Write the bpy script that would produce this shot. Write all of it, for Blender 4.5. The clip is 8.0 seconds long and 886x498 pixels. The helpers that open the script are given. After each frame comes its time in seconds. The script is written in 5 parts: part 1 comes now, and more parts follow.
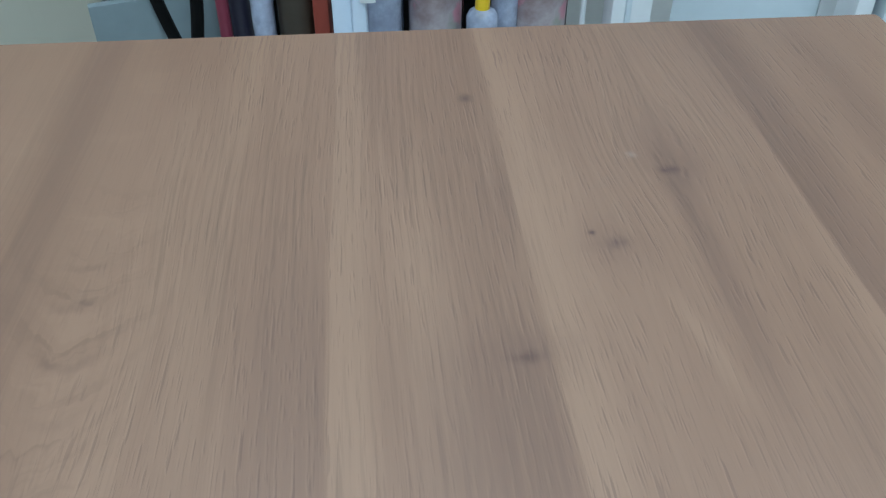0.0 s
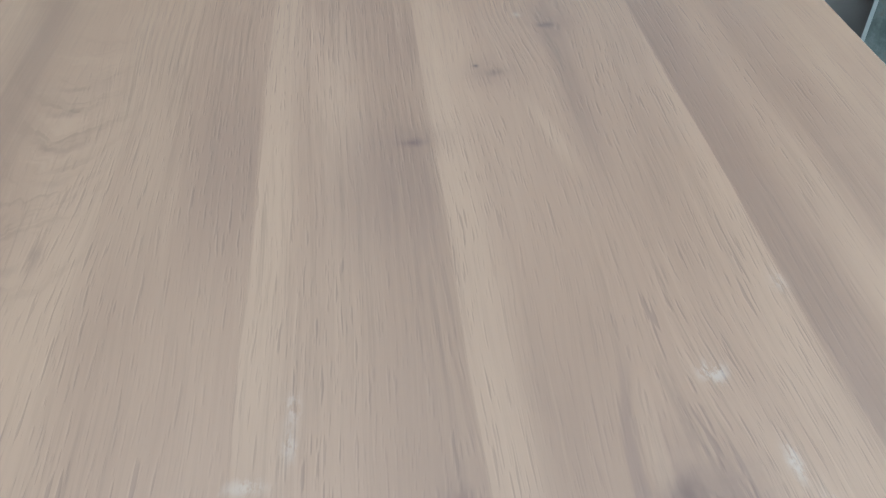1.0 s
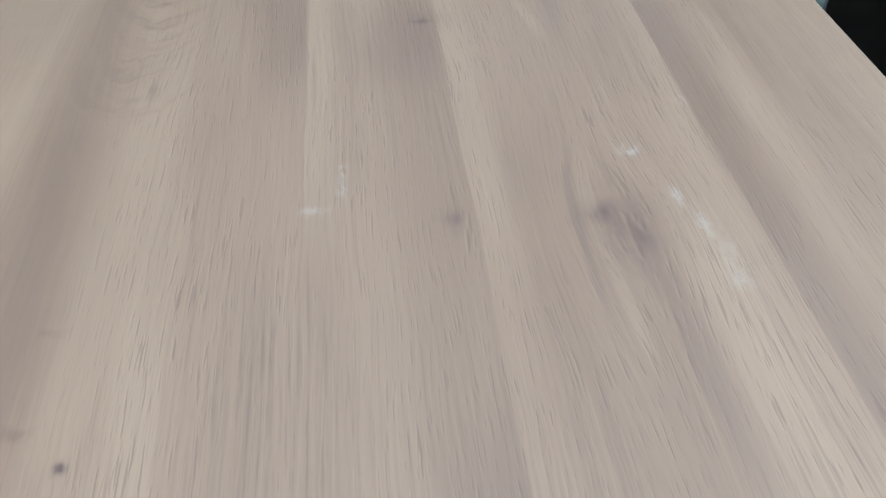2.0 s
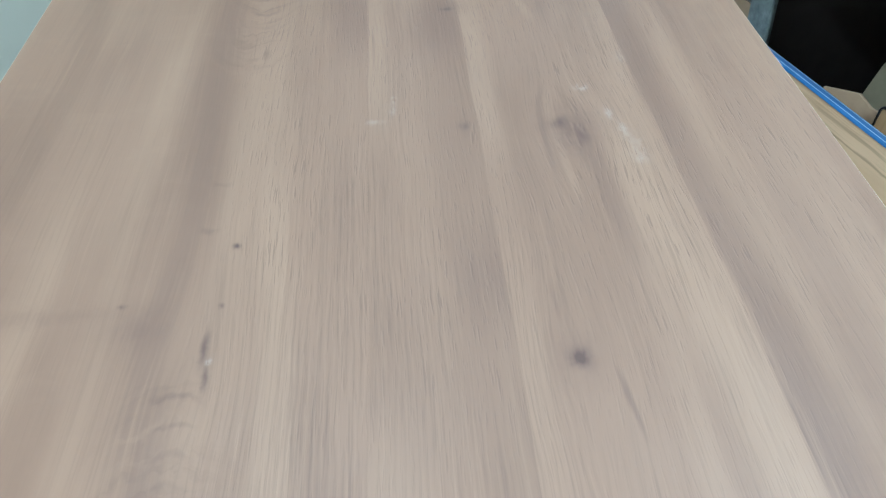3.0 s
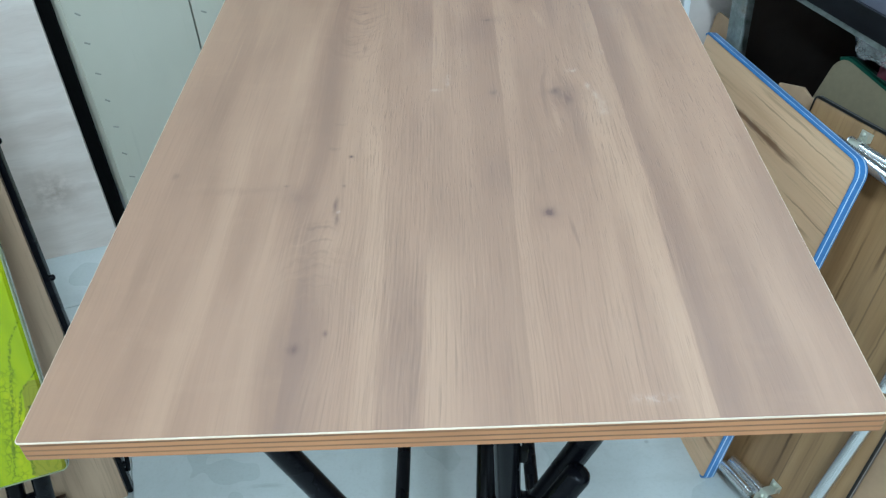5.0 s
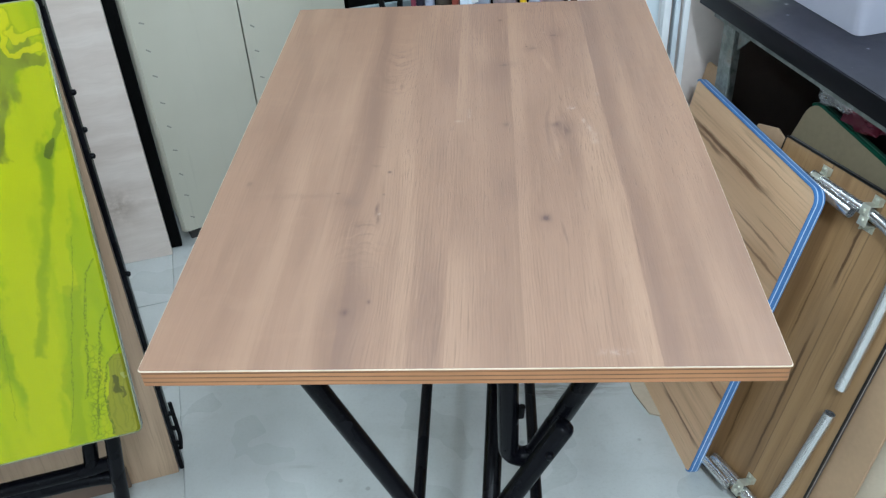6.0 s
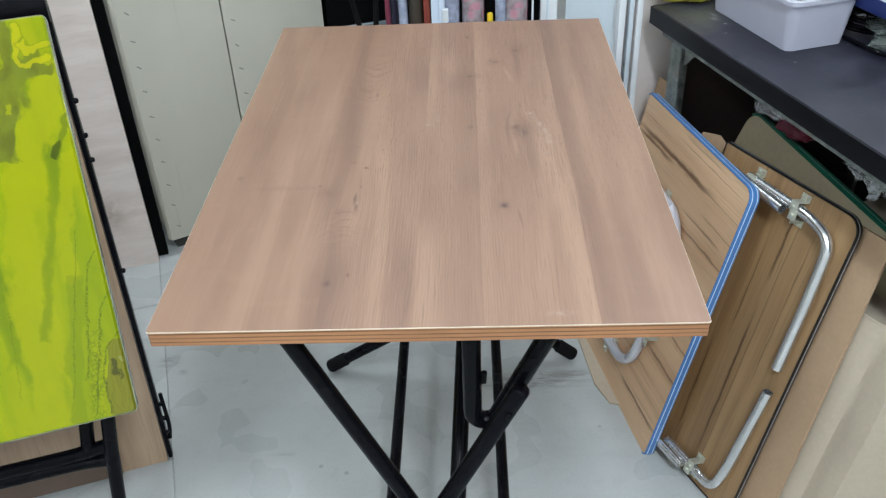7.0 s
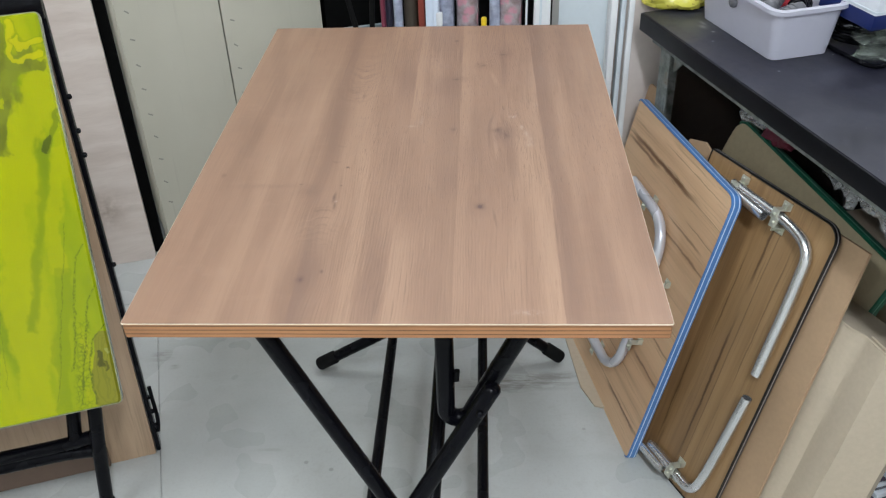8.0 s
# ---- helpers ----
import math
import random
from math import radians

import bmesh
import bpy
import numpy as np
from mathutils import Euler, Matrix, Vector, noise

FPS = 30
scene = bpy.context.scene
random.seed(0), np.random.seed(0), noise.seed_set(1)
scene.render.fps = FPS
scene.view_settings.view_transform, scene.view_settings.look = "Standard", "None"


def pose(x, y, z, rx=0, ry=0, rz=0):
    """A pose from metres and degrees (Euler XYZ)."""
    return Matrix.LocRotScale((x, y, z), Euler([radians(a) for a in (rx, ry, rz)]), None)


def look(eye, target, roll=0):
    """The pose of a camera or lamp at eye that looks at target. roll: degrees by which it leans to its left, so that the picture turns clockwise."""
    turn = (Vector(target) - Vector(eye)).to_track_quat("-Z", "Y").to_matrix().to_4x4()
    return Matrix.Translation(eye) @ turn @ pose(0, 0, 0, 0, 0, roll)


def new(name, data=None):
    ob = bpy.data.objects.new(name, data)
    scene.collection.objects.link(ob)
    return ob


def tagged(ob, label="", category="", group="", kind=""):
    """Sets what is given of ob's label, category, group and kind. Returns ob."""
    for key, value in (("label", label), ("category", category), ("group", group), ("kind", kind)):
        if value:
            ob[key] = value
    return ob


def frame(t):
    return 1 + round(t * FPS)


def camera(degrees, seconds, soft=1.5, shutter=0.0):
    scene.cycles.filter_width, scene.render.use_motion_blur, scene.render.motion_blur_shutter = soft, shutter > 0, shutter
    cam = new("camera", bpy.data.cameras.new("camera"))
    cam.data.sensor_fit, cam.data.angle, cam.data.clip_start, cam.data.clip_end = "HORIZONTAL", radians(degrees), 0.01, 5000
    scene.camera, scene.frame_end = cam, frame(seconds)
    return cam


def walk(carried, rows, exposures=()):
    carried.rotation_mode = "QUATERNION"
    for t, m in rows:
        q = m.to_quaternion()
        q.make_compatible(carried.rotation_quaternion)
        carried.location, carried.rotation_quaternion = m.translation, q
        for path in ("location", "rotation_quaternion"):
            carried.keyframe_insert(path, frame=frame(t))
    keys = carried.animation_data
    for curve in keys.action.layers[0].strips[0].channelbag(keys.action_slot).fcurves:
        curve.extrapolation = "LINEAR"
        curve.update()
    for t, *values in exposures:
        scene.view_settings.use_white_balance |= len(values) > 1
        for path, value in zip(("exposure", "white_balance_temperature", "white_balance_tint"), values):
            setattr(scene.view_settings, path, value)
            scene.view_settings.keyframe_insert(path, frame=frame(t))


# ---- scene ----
cam = camera(53.9, 8.0, soft=1.25, shutter=0.0)
PATH = [
    (0, (0.007, 0.452, 0.991), (0.141, 1.987, -0.284), 0.2),
    (0.5, (0.02, 0.385, 0.997), (0.176, 1.902, -0.297), 0.6),
    (1, (0.033, 0.328, 0.996), (0.194, 1.82, -0.326), 0.6),
    (1.5, (0.037, 0.264, 1.005), (0.189, 1.744, -0.332), 0.2),
    (2, (0.019, 0.169, 1.023), (0.165, 1.648, -0.315), -0.3),
    (2.2, (0.014, 0.125, 1.034), (0.148, 1.612, -0.296), -0.6),
    (3.3, (0.013, -0.109, 1.133), (0.05, 1.417, -0.16), -2.6),
    (3.5, (0.018, -0.134, 1.144), (0.038, 1.4, -0.138), -2.8),
    (4, (0.037, -0.187, 1.181), (0.028, 1.351, -0.097), -3.4),
    (4.5, (0.025, -0.265, 1.203), (-0.002, 1.28, -0.067), -3.6),
    (4.7, (0.022, -0.315, 1.216), (-0.023, 1.232, -0.051), -3.9),
    (5.8, (0.04, -0.553, 1.329), (-0.075, 1.04, 0.126), -3.6),
    (6, (0.036, -0.583, 1.339), (-0.083, 1.022, 0.153), -3.5),
    (6.5, (0.025, -0.672, 1.362), (-0.07, 0.956, 0.205), -3.2),
    (7, (0.052, -0.72, 1.371), (-0.015, 0.923, 0.232), -2.6),
    (7.5, (0.089, -0.744, 1.379), (0.014, 0.908, 0.253), -2.1),
    (8, (0.097, -0.737, 1.376), (0.008, 0.91, 0.244), -1.9),
]
EXPOSURES = [(0.0, -0.34, 5100, 0), (0.5, 0.05, 5030, -3), (1.0, 0.17, 4930, -2), (2.0, 0.19, 4820, -3), (3.5, 0.15, 4860, -4), (4.7, 0.15, 4930, -4), (6.0, 0.09, 5450, 6), (7.0, 0.02, 5750, 10), (8.0, -0.05, 6050, 13)]
walk(cam, [(t, look(eye, target, roll)) for t, eye, target, roll in PATH], EXPOSURES)

# ---- world and lamps ----
ROOM = pose(0, 0, 0, 0, 0, 18.0)      # the room stands turned against the table
world = bpy.data.worlds.new("world")
scene.world = world
world.use_nodes = True
world.node_tree.nodes["Background"].inputs[0].default_value = (0.75, 0.85, 1.0, 1)
world.node_tree.nodes["Background"].inputs[1].default_value = 0.3
LAMPS = [(0.15, 1.35, 8.0, 0), (1.15, 0.95, 12.0, 90), (0.05, -1.40, 52.0, 90), (-1.25, -0.55, 18.0, 90)]   # tube fittings on the ceiling: room x, room y, watts, turn
LAMP_COLOUR = (0.95, 1.0, 1.0)
CEILING = 2.6
for lx, ly, watts, turn in LAMPS:
    data = bpy.data.lights.new("tube_lamp", "AREA")
    data.shape, data.size, data.size_y, data.energy, data.color = "RECTANGLE", 1.2, 0.16, watts, LAMP_COLOUR
    new("tube_lamp", data).matrix_world = ROOM @ pose(lx, ly, CEILING - 0.085, 0, 0, turn)


# ---- node helpers ----
class Nodes:
    """A material and short ways to wire it."""

    def __init__(self, name):
        self.mat = bpy.data.materials.new(name)
        self.mat.use_nodes = True
        self.tree = self.mat.node_tree
        self.bsdf = self.tree.nodes["Principled BSDF"]
        self.coord = self.tree.nodes.new("ShaderNodeTexCoord").outputs["Object"]

    def node(self, kind, **inputs):
        n = self.tree.nodes.new(kind)
        return n

    def put(self, socket, value):
        if isinstance(value, bpy.types.NodeSocket):
            self.tree.links.new(value, socket)
        elif isinstance(value, tuple) and len(value) == 3 and socket.type == "RGBA":
            socket.default_value = (*value, 1)
        else:
            socket.default_value = value

    def math(self, op, a, b=0.0, c=0.0, clamp=False):
        n = self.node("ShaderNodeMath")
        n.operation, n.use_clamp = op, clamp
        for s, v in zip(n.inputs, (a, b, c)):
            self.put(s, v)
        return n.outputs[0]

    def add(self, a, b):
        return self.math("ADD", a, b)

    def sub(self, a, b):
        return self.math("SUBTRACT", a, b)

    def mul(self, a, b):
        return self.math("MULTIPLY", a, b)

    def vec(self, op, a, b=None, length=False):
        """Vector arithmetic; length: the answer is a number."""
        n = self.node("ShaderNodeVectorMath")
        n.operation = op
        self.put(n.inputs[0], a)
        if b is not None:
            self.put(n.inputs[3] if op == "SCALE" else n.inputs[1], b)
        return n.outputs[1] if length else n.outputs[0]

    def step(self, v, lo, hi, to0=0.0, to1=1.0):
        """Smooth ramp of v from lo to hi."""
        n = self.node("ShaderNodeMapRange")
        n.interpolation_type = "SMOOTHSTEP"
        for s, x in zip(n.inputs, (v, lo, hi, to0, to1)):
            self.put(s, x)
        return n.outputs[0]

    def xyz(self, vector=None):
        n = self.node("ShaderNodeSeparateXYZ")
        self.put(n.inputs[0], vector or self.coord)
        return n.outputs

    def join(self, x, y, z):
        n = self.node("ShaderNodeCombineXYZ")
        for s, v in zip(n.inputs, (x, y, z)):
            self.put(s, v)
        return n.outputs[0]

    def scaled(self, sx, sy, sz, vector=None):
        n = self.node("ShaderNodeMapping")
        self.put(n.inputs[0], vector or self.coord)
        n.inputs[3].default_value = (sx, sy, sz)
        return n.outputs[0]

    def noise(self, vector, scale=1.0, detail=3.0, rough=0.55, warp=0.0):
        n = self.node("ShaderNodeTexNoise")
        self.put(n.inputs["Vector"], vector)
        n.inputs["Scale"].default_value, n.inputs["Detail"].default_value = scale, detail
        n.inputs["Roughness"].default_value, n.inputs["Distortion"].default_value = rough, warp
        return n.outputs[0]

    def add_warp(self, amount):
        """The object's coordinates, bent by noise."""
        x, y, z = self.xyz()
        return self.join(self.add(x, self.mul(self.sub(self.noise(self.coord, 60, 3), 0.5), amount)), self.add(y, self.mul(self.sub(self.noise(self.coord, 75, 3), 0.5), amount)), 0.0)

    def voronoi(self, vector, scale, feature="F1"):
        n = self.node("ShaderNodeTexVoronoi")
        n.feature = feature
        self.put(n.inputs["Vector"], vector)
        n.inputs["Scale"].default_value = scale
        return n.outputs[0]

    def ramp(self, v, stops, mode="LINEAR"):
        n = self.node("ShaderNodeValToRGB")
        n.color_ramp.interpolation = mode
        e = n.color_ramp.elements
        while len(e) < len(stops):
            e.new(0.5)
        for k, (p, c) in zip(e, stops):
            k.position, k.color = p, (*c, 1) if len(c) == 3 else c
        self.put(n.inputs[0], v)
        return n.outputs[0]

    def mix(self, f, a, b, blend="MIX"):
        n = self.node("ShaderNodeMix")
        n.data_type, n.blend_type = "RGBA", blend
        self.put(n.inputs[0], f)
        self.put(n.inputs[6], a)
        self.put(n.inputs[7], b)
        return n.outputs[2]

    def bump(self, height, strength=0.2, distance=0.001):
        n = self.node("ShaderNodeBump")
        self.put(n.inputs["Height"], height)
        n.inputs["Strength"].default_value, n.inputs["Distance"].default_value = strength, distance
        self.put(self.bsdf.inputs["Normal"], n.outputs[0])

    def done(self, colour, rough=0.5, metal=0.0, **more):
        self.put(self.bsdf.inputs["Base Color"], colour)
        self.put(self.bsdf.inputs["Roughness"], rough)
        self.put(self.bsdf.inputs["Metallic"], metal)
        for k, v in more.items():
            self.put(self.bsdf.inputs[k.replace("_", " ")], v)
        return self.mat


def tinted(name, colour, rough=0.5, metal=0.0, spread=0.12, grain=60.0, stain=6.0, relief=0.15, **more):
    """A plain surface with fine grain and larger stains."""
    n = Nodes(name)
    fine, large = n.noise(n.coord, grain, 4), n.noise(n.coord, stain, 3, 0.6)
    f = n.add(n.mul(fine, 0.4), n.mul(large, 0.6))
    dark, light = tuple(c * (1 - spread) for c in colour), tuple(min(1, c * (1 + spread)) for c in colour)
    col = n.ramp(f, [(0.3, dark), (0.7, light)])
    if relief:
        n.bump(fine, relief, 0.0006)
    return n.done(col, n.step(large, 0.3, 0.7, rough * 0.85, min(1, rough * 1.15)), metal, **more)


# ---- materials ----

def oak_laminate():
    """Oak-print laminate: boards running along y with a dark heart, soft knots, open pores and a few chalky scuffs."""
    n = Nodes("oak_laminate")
    x, y, z = n.xyz()
    mid, pale, dark, purple, deep = (0.262, 0.151, 0.093), (0.350, 0.215, 0.134), (0.176, 0.096, 0.058), (0.166, 0.091, 0.060), (0.088, 0.043, 0.031)
    # which board: the print starts anew at each joint
    jx = n.add(x, n.mul(n.sub(n.noise(n.scaled(2, 9, 1), 1, 3), 0.5), 0.004))
    board = n.add(n.mul(n.step(jx, -0.0153, -0.0147), 3.7), n.add(n.mul(n.step(jx, 0.0633, 0.0639), 5.3), n.mul(n.step(jx, 0.1877, 0.1883), 8.1)))
    slow = n.sub(n.noise(n.join(n.mul(x, 5), n.mul(y, 2.2), board), 1, 3), 0.5)
    slower = n.sub(n.noise(n.scaled(2.2, 1.3, 1), 1.7, 2), 0.5)
    wx = n.add(x, n.add(n.mul(slow, 0.016), n.mul(slower, 0.012)))
    # the grain parts round the knots: x, y, half width, half length, push
    for kx, ky, rx, ry, push in ((0.094, 0.245, 0.022, 0.07, 0.55), (0.128, 0.462, 0.03, 0.07, 0.7), (0.056, 0.468, 0.018, 0.05, 0.4), (0.100, 0.715, 0.02, 0.05, 0.5), (0.140, 0.775, 0.028, 0.07, 0.6), (-0.116, 0.082, 0.03, 0.08, 0.6), (-0.11, 0.23, 0.026, 0.08, 0.6), (-0.105, 0.67, 0.03, 0.09, 0.6)):
        dx, dy = n.sub(x, kx), n.sub(y, ky)
        d2 = n.add(n.math("POWER", n.mul(dx, 1 / rx), 2), n.math("POWER", n.mul(dy, 1 / ry), 2))
        wx = n.sub(wx, n.mul(n.mul(dx, push), n.math("EXPONENT", n.mul(d2, -1.0))))

    # where the grain lies open: the middle boards, in patches; the outer ones are closed and smooth
    inner = n.mul(n.step(x, -0.110, -0.075, 0.22, 1.0), n.step(x, 0.26, 0.17, 0.30, 1.0))
    patch = n.step(n.noise(n.join(n.mul(x, 11), n.mul(y, 4), n.add(board, 3.3)), 1, 3), 0.36, 0.62, 0.2, 1.0)
    field = n.mul(inner, patch)
    fibre = n.noise(n.join(n.mul(wx, 210), n.mul(y, 4.2), n.add(board, 1.7)), 1, 5, 0.72)
    ragged = n.sub(fibre, 0.5)
    hair = n.noise(n.join(n.mul(wx, 560), n.mul(y, 12), n.add(board, 5.7)), 1, 3, 0.65)

    # soft clouds of the print
    cloud = n.noise(n.join(n.mul(wx, 13), n.mul(y, 2.4), board), 1.5, 4, 0.55)
    col = n.mix(n.mul(n.step(cloud, 0.44, 0.70), 0.42), mid, dark)
    light = n.noise(n.join(n.mul(wx, 26), n.mul(y, 1.7), n.add(board, 8.4)), 1.0, 3, 0.6)
    col = n.mix(n.mul(n.step(light, 0.48, 0.74), 0.45), col, pale)
    cross = n.noise(n.join(n.mul(x, 16), n.mul(y, 34), 3.0), 1, 3, 0.6)
    col = n.mix(n.mul(n.mul(n.step(cross, 0.52, 0.72), n.sub(1.0, inner)), 0.16), col, pale)

    def band(path, left, right, colour, k, y0=-0.1, y1=1.1, fade=0.05, rag=0.010):
        """A stripe of the print along a bent line. left, right: where its sides end and where they are full, across the line."""
        nonlocal col
        at = n.ramp(y, [(py, (px + 0.5,) * 3) for px, py in sorted(path, key=lambda p: p[1])], "B_SPLINE" if len(path) > 2 else "LINEAR")
        s = n.add(n.sub(jx, n.sub(at, 0.5)), n.mul(ragged, rag))
        f = n.mul(n.step(s, -left[0], -left[1]), n.step(s, right[0], right[1]))
        if y0 > 0:
            f = n.mul(f, n.step(y, y0 - fade, y0 + fade))
        if y1 < 0.92:
            f = n.mul(f, n.step(y, y1 + fade, y1 - fade))
        col = n.mix(n.mul(f, k * 0.72), col, colour)

    heart = ((-0.135, 0.90), (-0.134, 0.67), (-0.136, 0.576), (-0.131, 0.45), (-0.120, 0.386), (-0.138, 0.295), (-0.127, 0.24), (-0.117, 0.14), (-0.112, 0.0))
    band(heart, (0.034, 0.004), (0.026, 0.004), dark, 0.46, rag=0.05)
    band(heart, (0.012, 0.002), (0.014, 0.003), purple, 0.45, rag=0.04)
    band(((-0.112, 0.0), (-0.114, 0.2)), (0.0105, 0.008), (0.036, 0.004), purple, 0.55, y1=0.16, rag=0.004)
    band(((-0.285, 0.90), (-0.278, 0.80), (-0.252, 0.69), (-0.243, 0.59), (-0.250, 0.42), (-0.266, 0.25)), (0.022, 0.003), (0.018, 0.003), dark, 0.50, y0=0.28, rag=0.04)
    band(((-0.262, 0.12), (-0.265, 0.24)), (0.010, 0.001), (0.008, 0.001), dark, 0.55, y0=0.15, y1=0.205, fade=0.03)
    band(((-0.215, 0.50), (-0.205, 0.40), (-0.204, 0.17), (-0.208, 0.0)), (0.020, 0.002), (0.016, 0.002), pale, 0.55, y1=0.42, fade=0.08, rag=0.03)
    band(((-0.165, 0.60), (-0.170, 0.30)), (0.03, 0.005), (0.02, 0.003), pale, 0.30, y0=0.36, y1=0.62, rag=0.02)
    band(((-0.080, 0.45), (-0.074, 0.335), (-0.062, 0.25), (-0.060, 0.14), (-0.060, 0.0)), (0.014, 0.001), (0.016, 0.001), pale, 0.75, y1=0.42, rag=0.035)
    band(((-0.060, 0.92), (-0.064, 0.73), (-0.058, 0.56)), (0.016, 0.002), (0.016, 0.002), pale, 0.45, y0=0.60, rag=0.03)
    band(((-0.028, 0.74), (-0.027, 0.56)), (0.026, 0.004), (0.0125, 0.0115), purple, 0.62, y0=0.59, y1=0.71, rag=0.004)
    band(((-0.030, 0.46), (-0.032, 0.33)), (0.009, 0.001), (0.012, 0.001), purple, 0.40, y0=0.35, y1=0.44)
    band(((-0.034, 0.0), (-0.030, 0.20)), (0.022, 0.004), (0.016, 0.0150), purple, 0.45, y1=0.165, rag=0.002)
    band(((-0.0075, 0.0), (-0.0075, 0.92)), (0.0072, 0.0062), (0.014, 0.002), pale, 0.72, y0=0.47, rag=0.003)
    band(((-0.0075, 0.0), (-0.0075, 0.92)), (0.0074, 0.0064), (0.034, 0.004), pale, 0.70, y1=0.19, rag=0.003)
    # the board whose flank darkens towards the joint
    band(((0.050, 0.0), (0.050, 0.92)), (0.038, 0.0), (0.0135, 0.0128), dark, 0.45, rag=0.001)
    band(((0.038, 0.56), (0.042, 0.72)), (0.040, 0.006), (0.026, 0.018), purple, 0.66, y0=0.585, y1=0.665, fade=0.035, rag=0.002)
    band(((0.056, 0.70), (0.056, 0.82)), (0.012, 0.001), (0.0085, 0.0070), purple, 0.55, y0=0.735, y1=0.775, fade=0.03, rag=0.002)
    band(((0.050, 0.24), (0.050, 0.38)), (0.022, 0.003), (0.0135, 0.0128), purple, 0.66, y0=0.285, y1=0.335, fade=0.04, rag=0.002)
    band(((0.0705, 0.0), (0.0705, 0.92)), (0.0072, 0.0064), (0.018, 0.002), pale, 0.62, y0=0.44, rag=0.002)
    band(((0.0705, 0.0), (0.0705, 0.92)), (0.0072, 0.0064), (0.012, 0.002), pale, 0.35, y1=0.30, rag=0.002)
    # streaks and flow lines of the knotty board
    band(((0.142, 0.83), (0.137, 0.766), (0.138, 0.70), (0.134, 0.60)), (0.010, 0.001), (0.010, 0.001), purple, 0.72, y0=0.64, y1=0.80, rag=0.014)
    band(((0.112, 0.70), (0.125, 0.62)), (0.006, 0.001), (0.006, 0.001), pale, 0.65, y0=0.635, y1=0.685, fade=0.02)
    band(((0.120, 0.525), (0.1085, 0.49), (0.107, 0.44), (0.109, 0.37)), (0.0030, 0.0008), (0.0036, 0.0010), purple, 0.75, y0=0.40, y1=0.515, fade=0.02, rag=0.004)
    band(((0.121, 0.51), (0.1150, 0.47), (0.1165, 0.43), (0.121, 0.36)), (0.0042, 0.0010), (0.0042, 0.0010), pale, 0.60, y0=0.38, y1=0.50, fade=0.02, rag=0.004)
    band(((0.136, 0.45), (0.140, 0.40), (0.146, 0.28)), (0.012, 0.002), (0.010, 0.002), purple, 0.60, y0=0.33, y1=0.445, fade=0.04, rag=0.012)
    band(((0.112, 0.24), (0.1175, 0.18)), (0.0026, 0.0004), (0.0022, 0.0004), deep, 0.55, y0=0.195, y1=0.228, fade=0.012, rag=0.003)
    band(((0.087, 0.31), (0.089, 0.265)), (0.0022, 0.0004), (0.0022, 0.0004), dark, 0.70, y0=0.272, y1=0.30, fade=0.012, rag=0.003)
    band(((0.156, 0.52), (0.161, 0.448), (0.162, 0.365), (0.170, 0.268), (0.176, 0.175), (0.180, 0.03), (0.180, 0.0)), (0.024, 0.002), (0.014, 0.003), pale, 0.88, y1=0.47, rag=0.020)
    band(((0.181, 0.0), (0.181, 0.40)), (0.014, 0.002), (0.0085, 0.0078), pale, 0.60, y1=0.33, rag=0.002)
    band(((0.195, 0.92), (0.194, 0.68), (0.1955, 0.477), (0.198, 0.25), (0.196, 0.0)), (0.0072, 0.0060), (0.024, 0.003), purple, 0.66, rag=0.006)
    band(((0.236, 0.0), (0.252, 0.405), (0.244, 0.9)), (0.016, 0.002), (0.020, 0.002), purple, 0.30, rag=0.03)

    # fibres, coarse and fine
    col = n.mix(n.mul(n.step(fibre, 0.50, 0.74), n.add(0.12, n.mul(field, 0.30))), col, tuple(c * 0.66 for c in mid))
    col = n.mix(n.mul(n.step(fibre, 0.46, 0.28), n.add(0.10, n.mul(field, 0.30))), col, pale)
    col = n.mix(n.mul(n.step(hair, 0.52, 0.68), n.add(0.05, n.mul(field, 0.24))), col, tuple(c * 0.55 for c in dark))
    # growth lines of the middle boards: close, wavy, broken into chains
    phase = n.add(n.mul(wx, 1650.0), n.mul(n.noise(n.join(n.mul(x, 26), n.mul(y, 9), board), 1, 3), 15.0))
    growth = n.math("SINE", phase)
    chain = n.step(n.noise(n.join(n.mul(wx, 330), n.mul(y, 22), n.add(board, 9.1)), 1, 3, 0.6), 0.38, 0.60, 0.0, 1.0)
    lined = n.mul(chain, n.mul(field, n.step(x, 0.16, 0.08, 0.45, 1.0)))
    col = n.mix(n.mul(n.mul(n.step(growth, 0.25, 0.95), lined), 0.16), col, tuple(c * 0.5 for c in dark))
    col = n.mix(n.mul(n.mul(n.step(growth, -0.3, -0.95), lined), 0.14), col, tuple(c * 1.08 for c in pale))

    broken = n.step(n.noise(n.scaled(120, 90, 1), 1, 3), 0.34, 0.52, 0.3, 1.0)
    # nested arches of the heart, running out into streaks: middle, bend, from and to along the board
    for xc, bend, lo, hi in ((-0.107, -30.0, 0.57, 0.76), (-0.112, 24.0, 0.14, 0.24)):
        dx = n.sub(n.add(x, n.mul(slow, 0.02)), xc)
        arch = n.add(n.add(y, n.mul(slow, 0.05)), n.add(n.mul(n.mul(dx, dx), bend), n.mul(n.sub(n.noise(n.scaled(34, 20, 1), 1, 4, 0.6), 0.5), 0.05)))
        line = n.noise(n.join(n.mul(arch, 78), n.mul(x, 9), 2.0 + lo), 1, 3, 0.6)
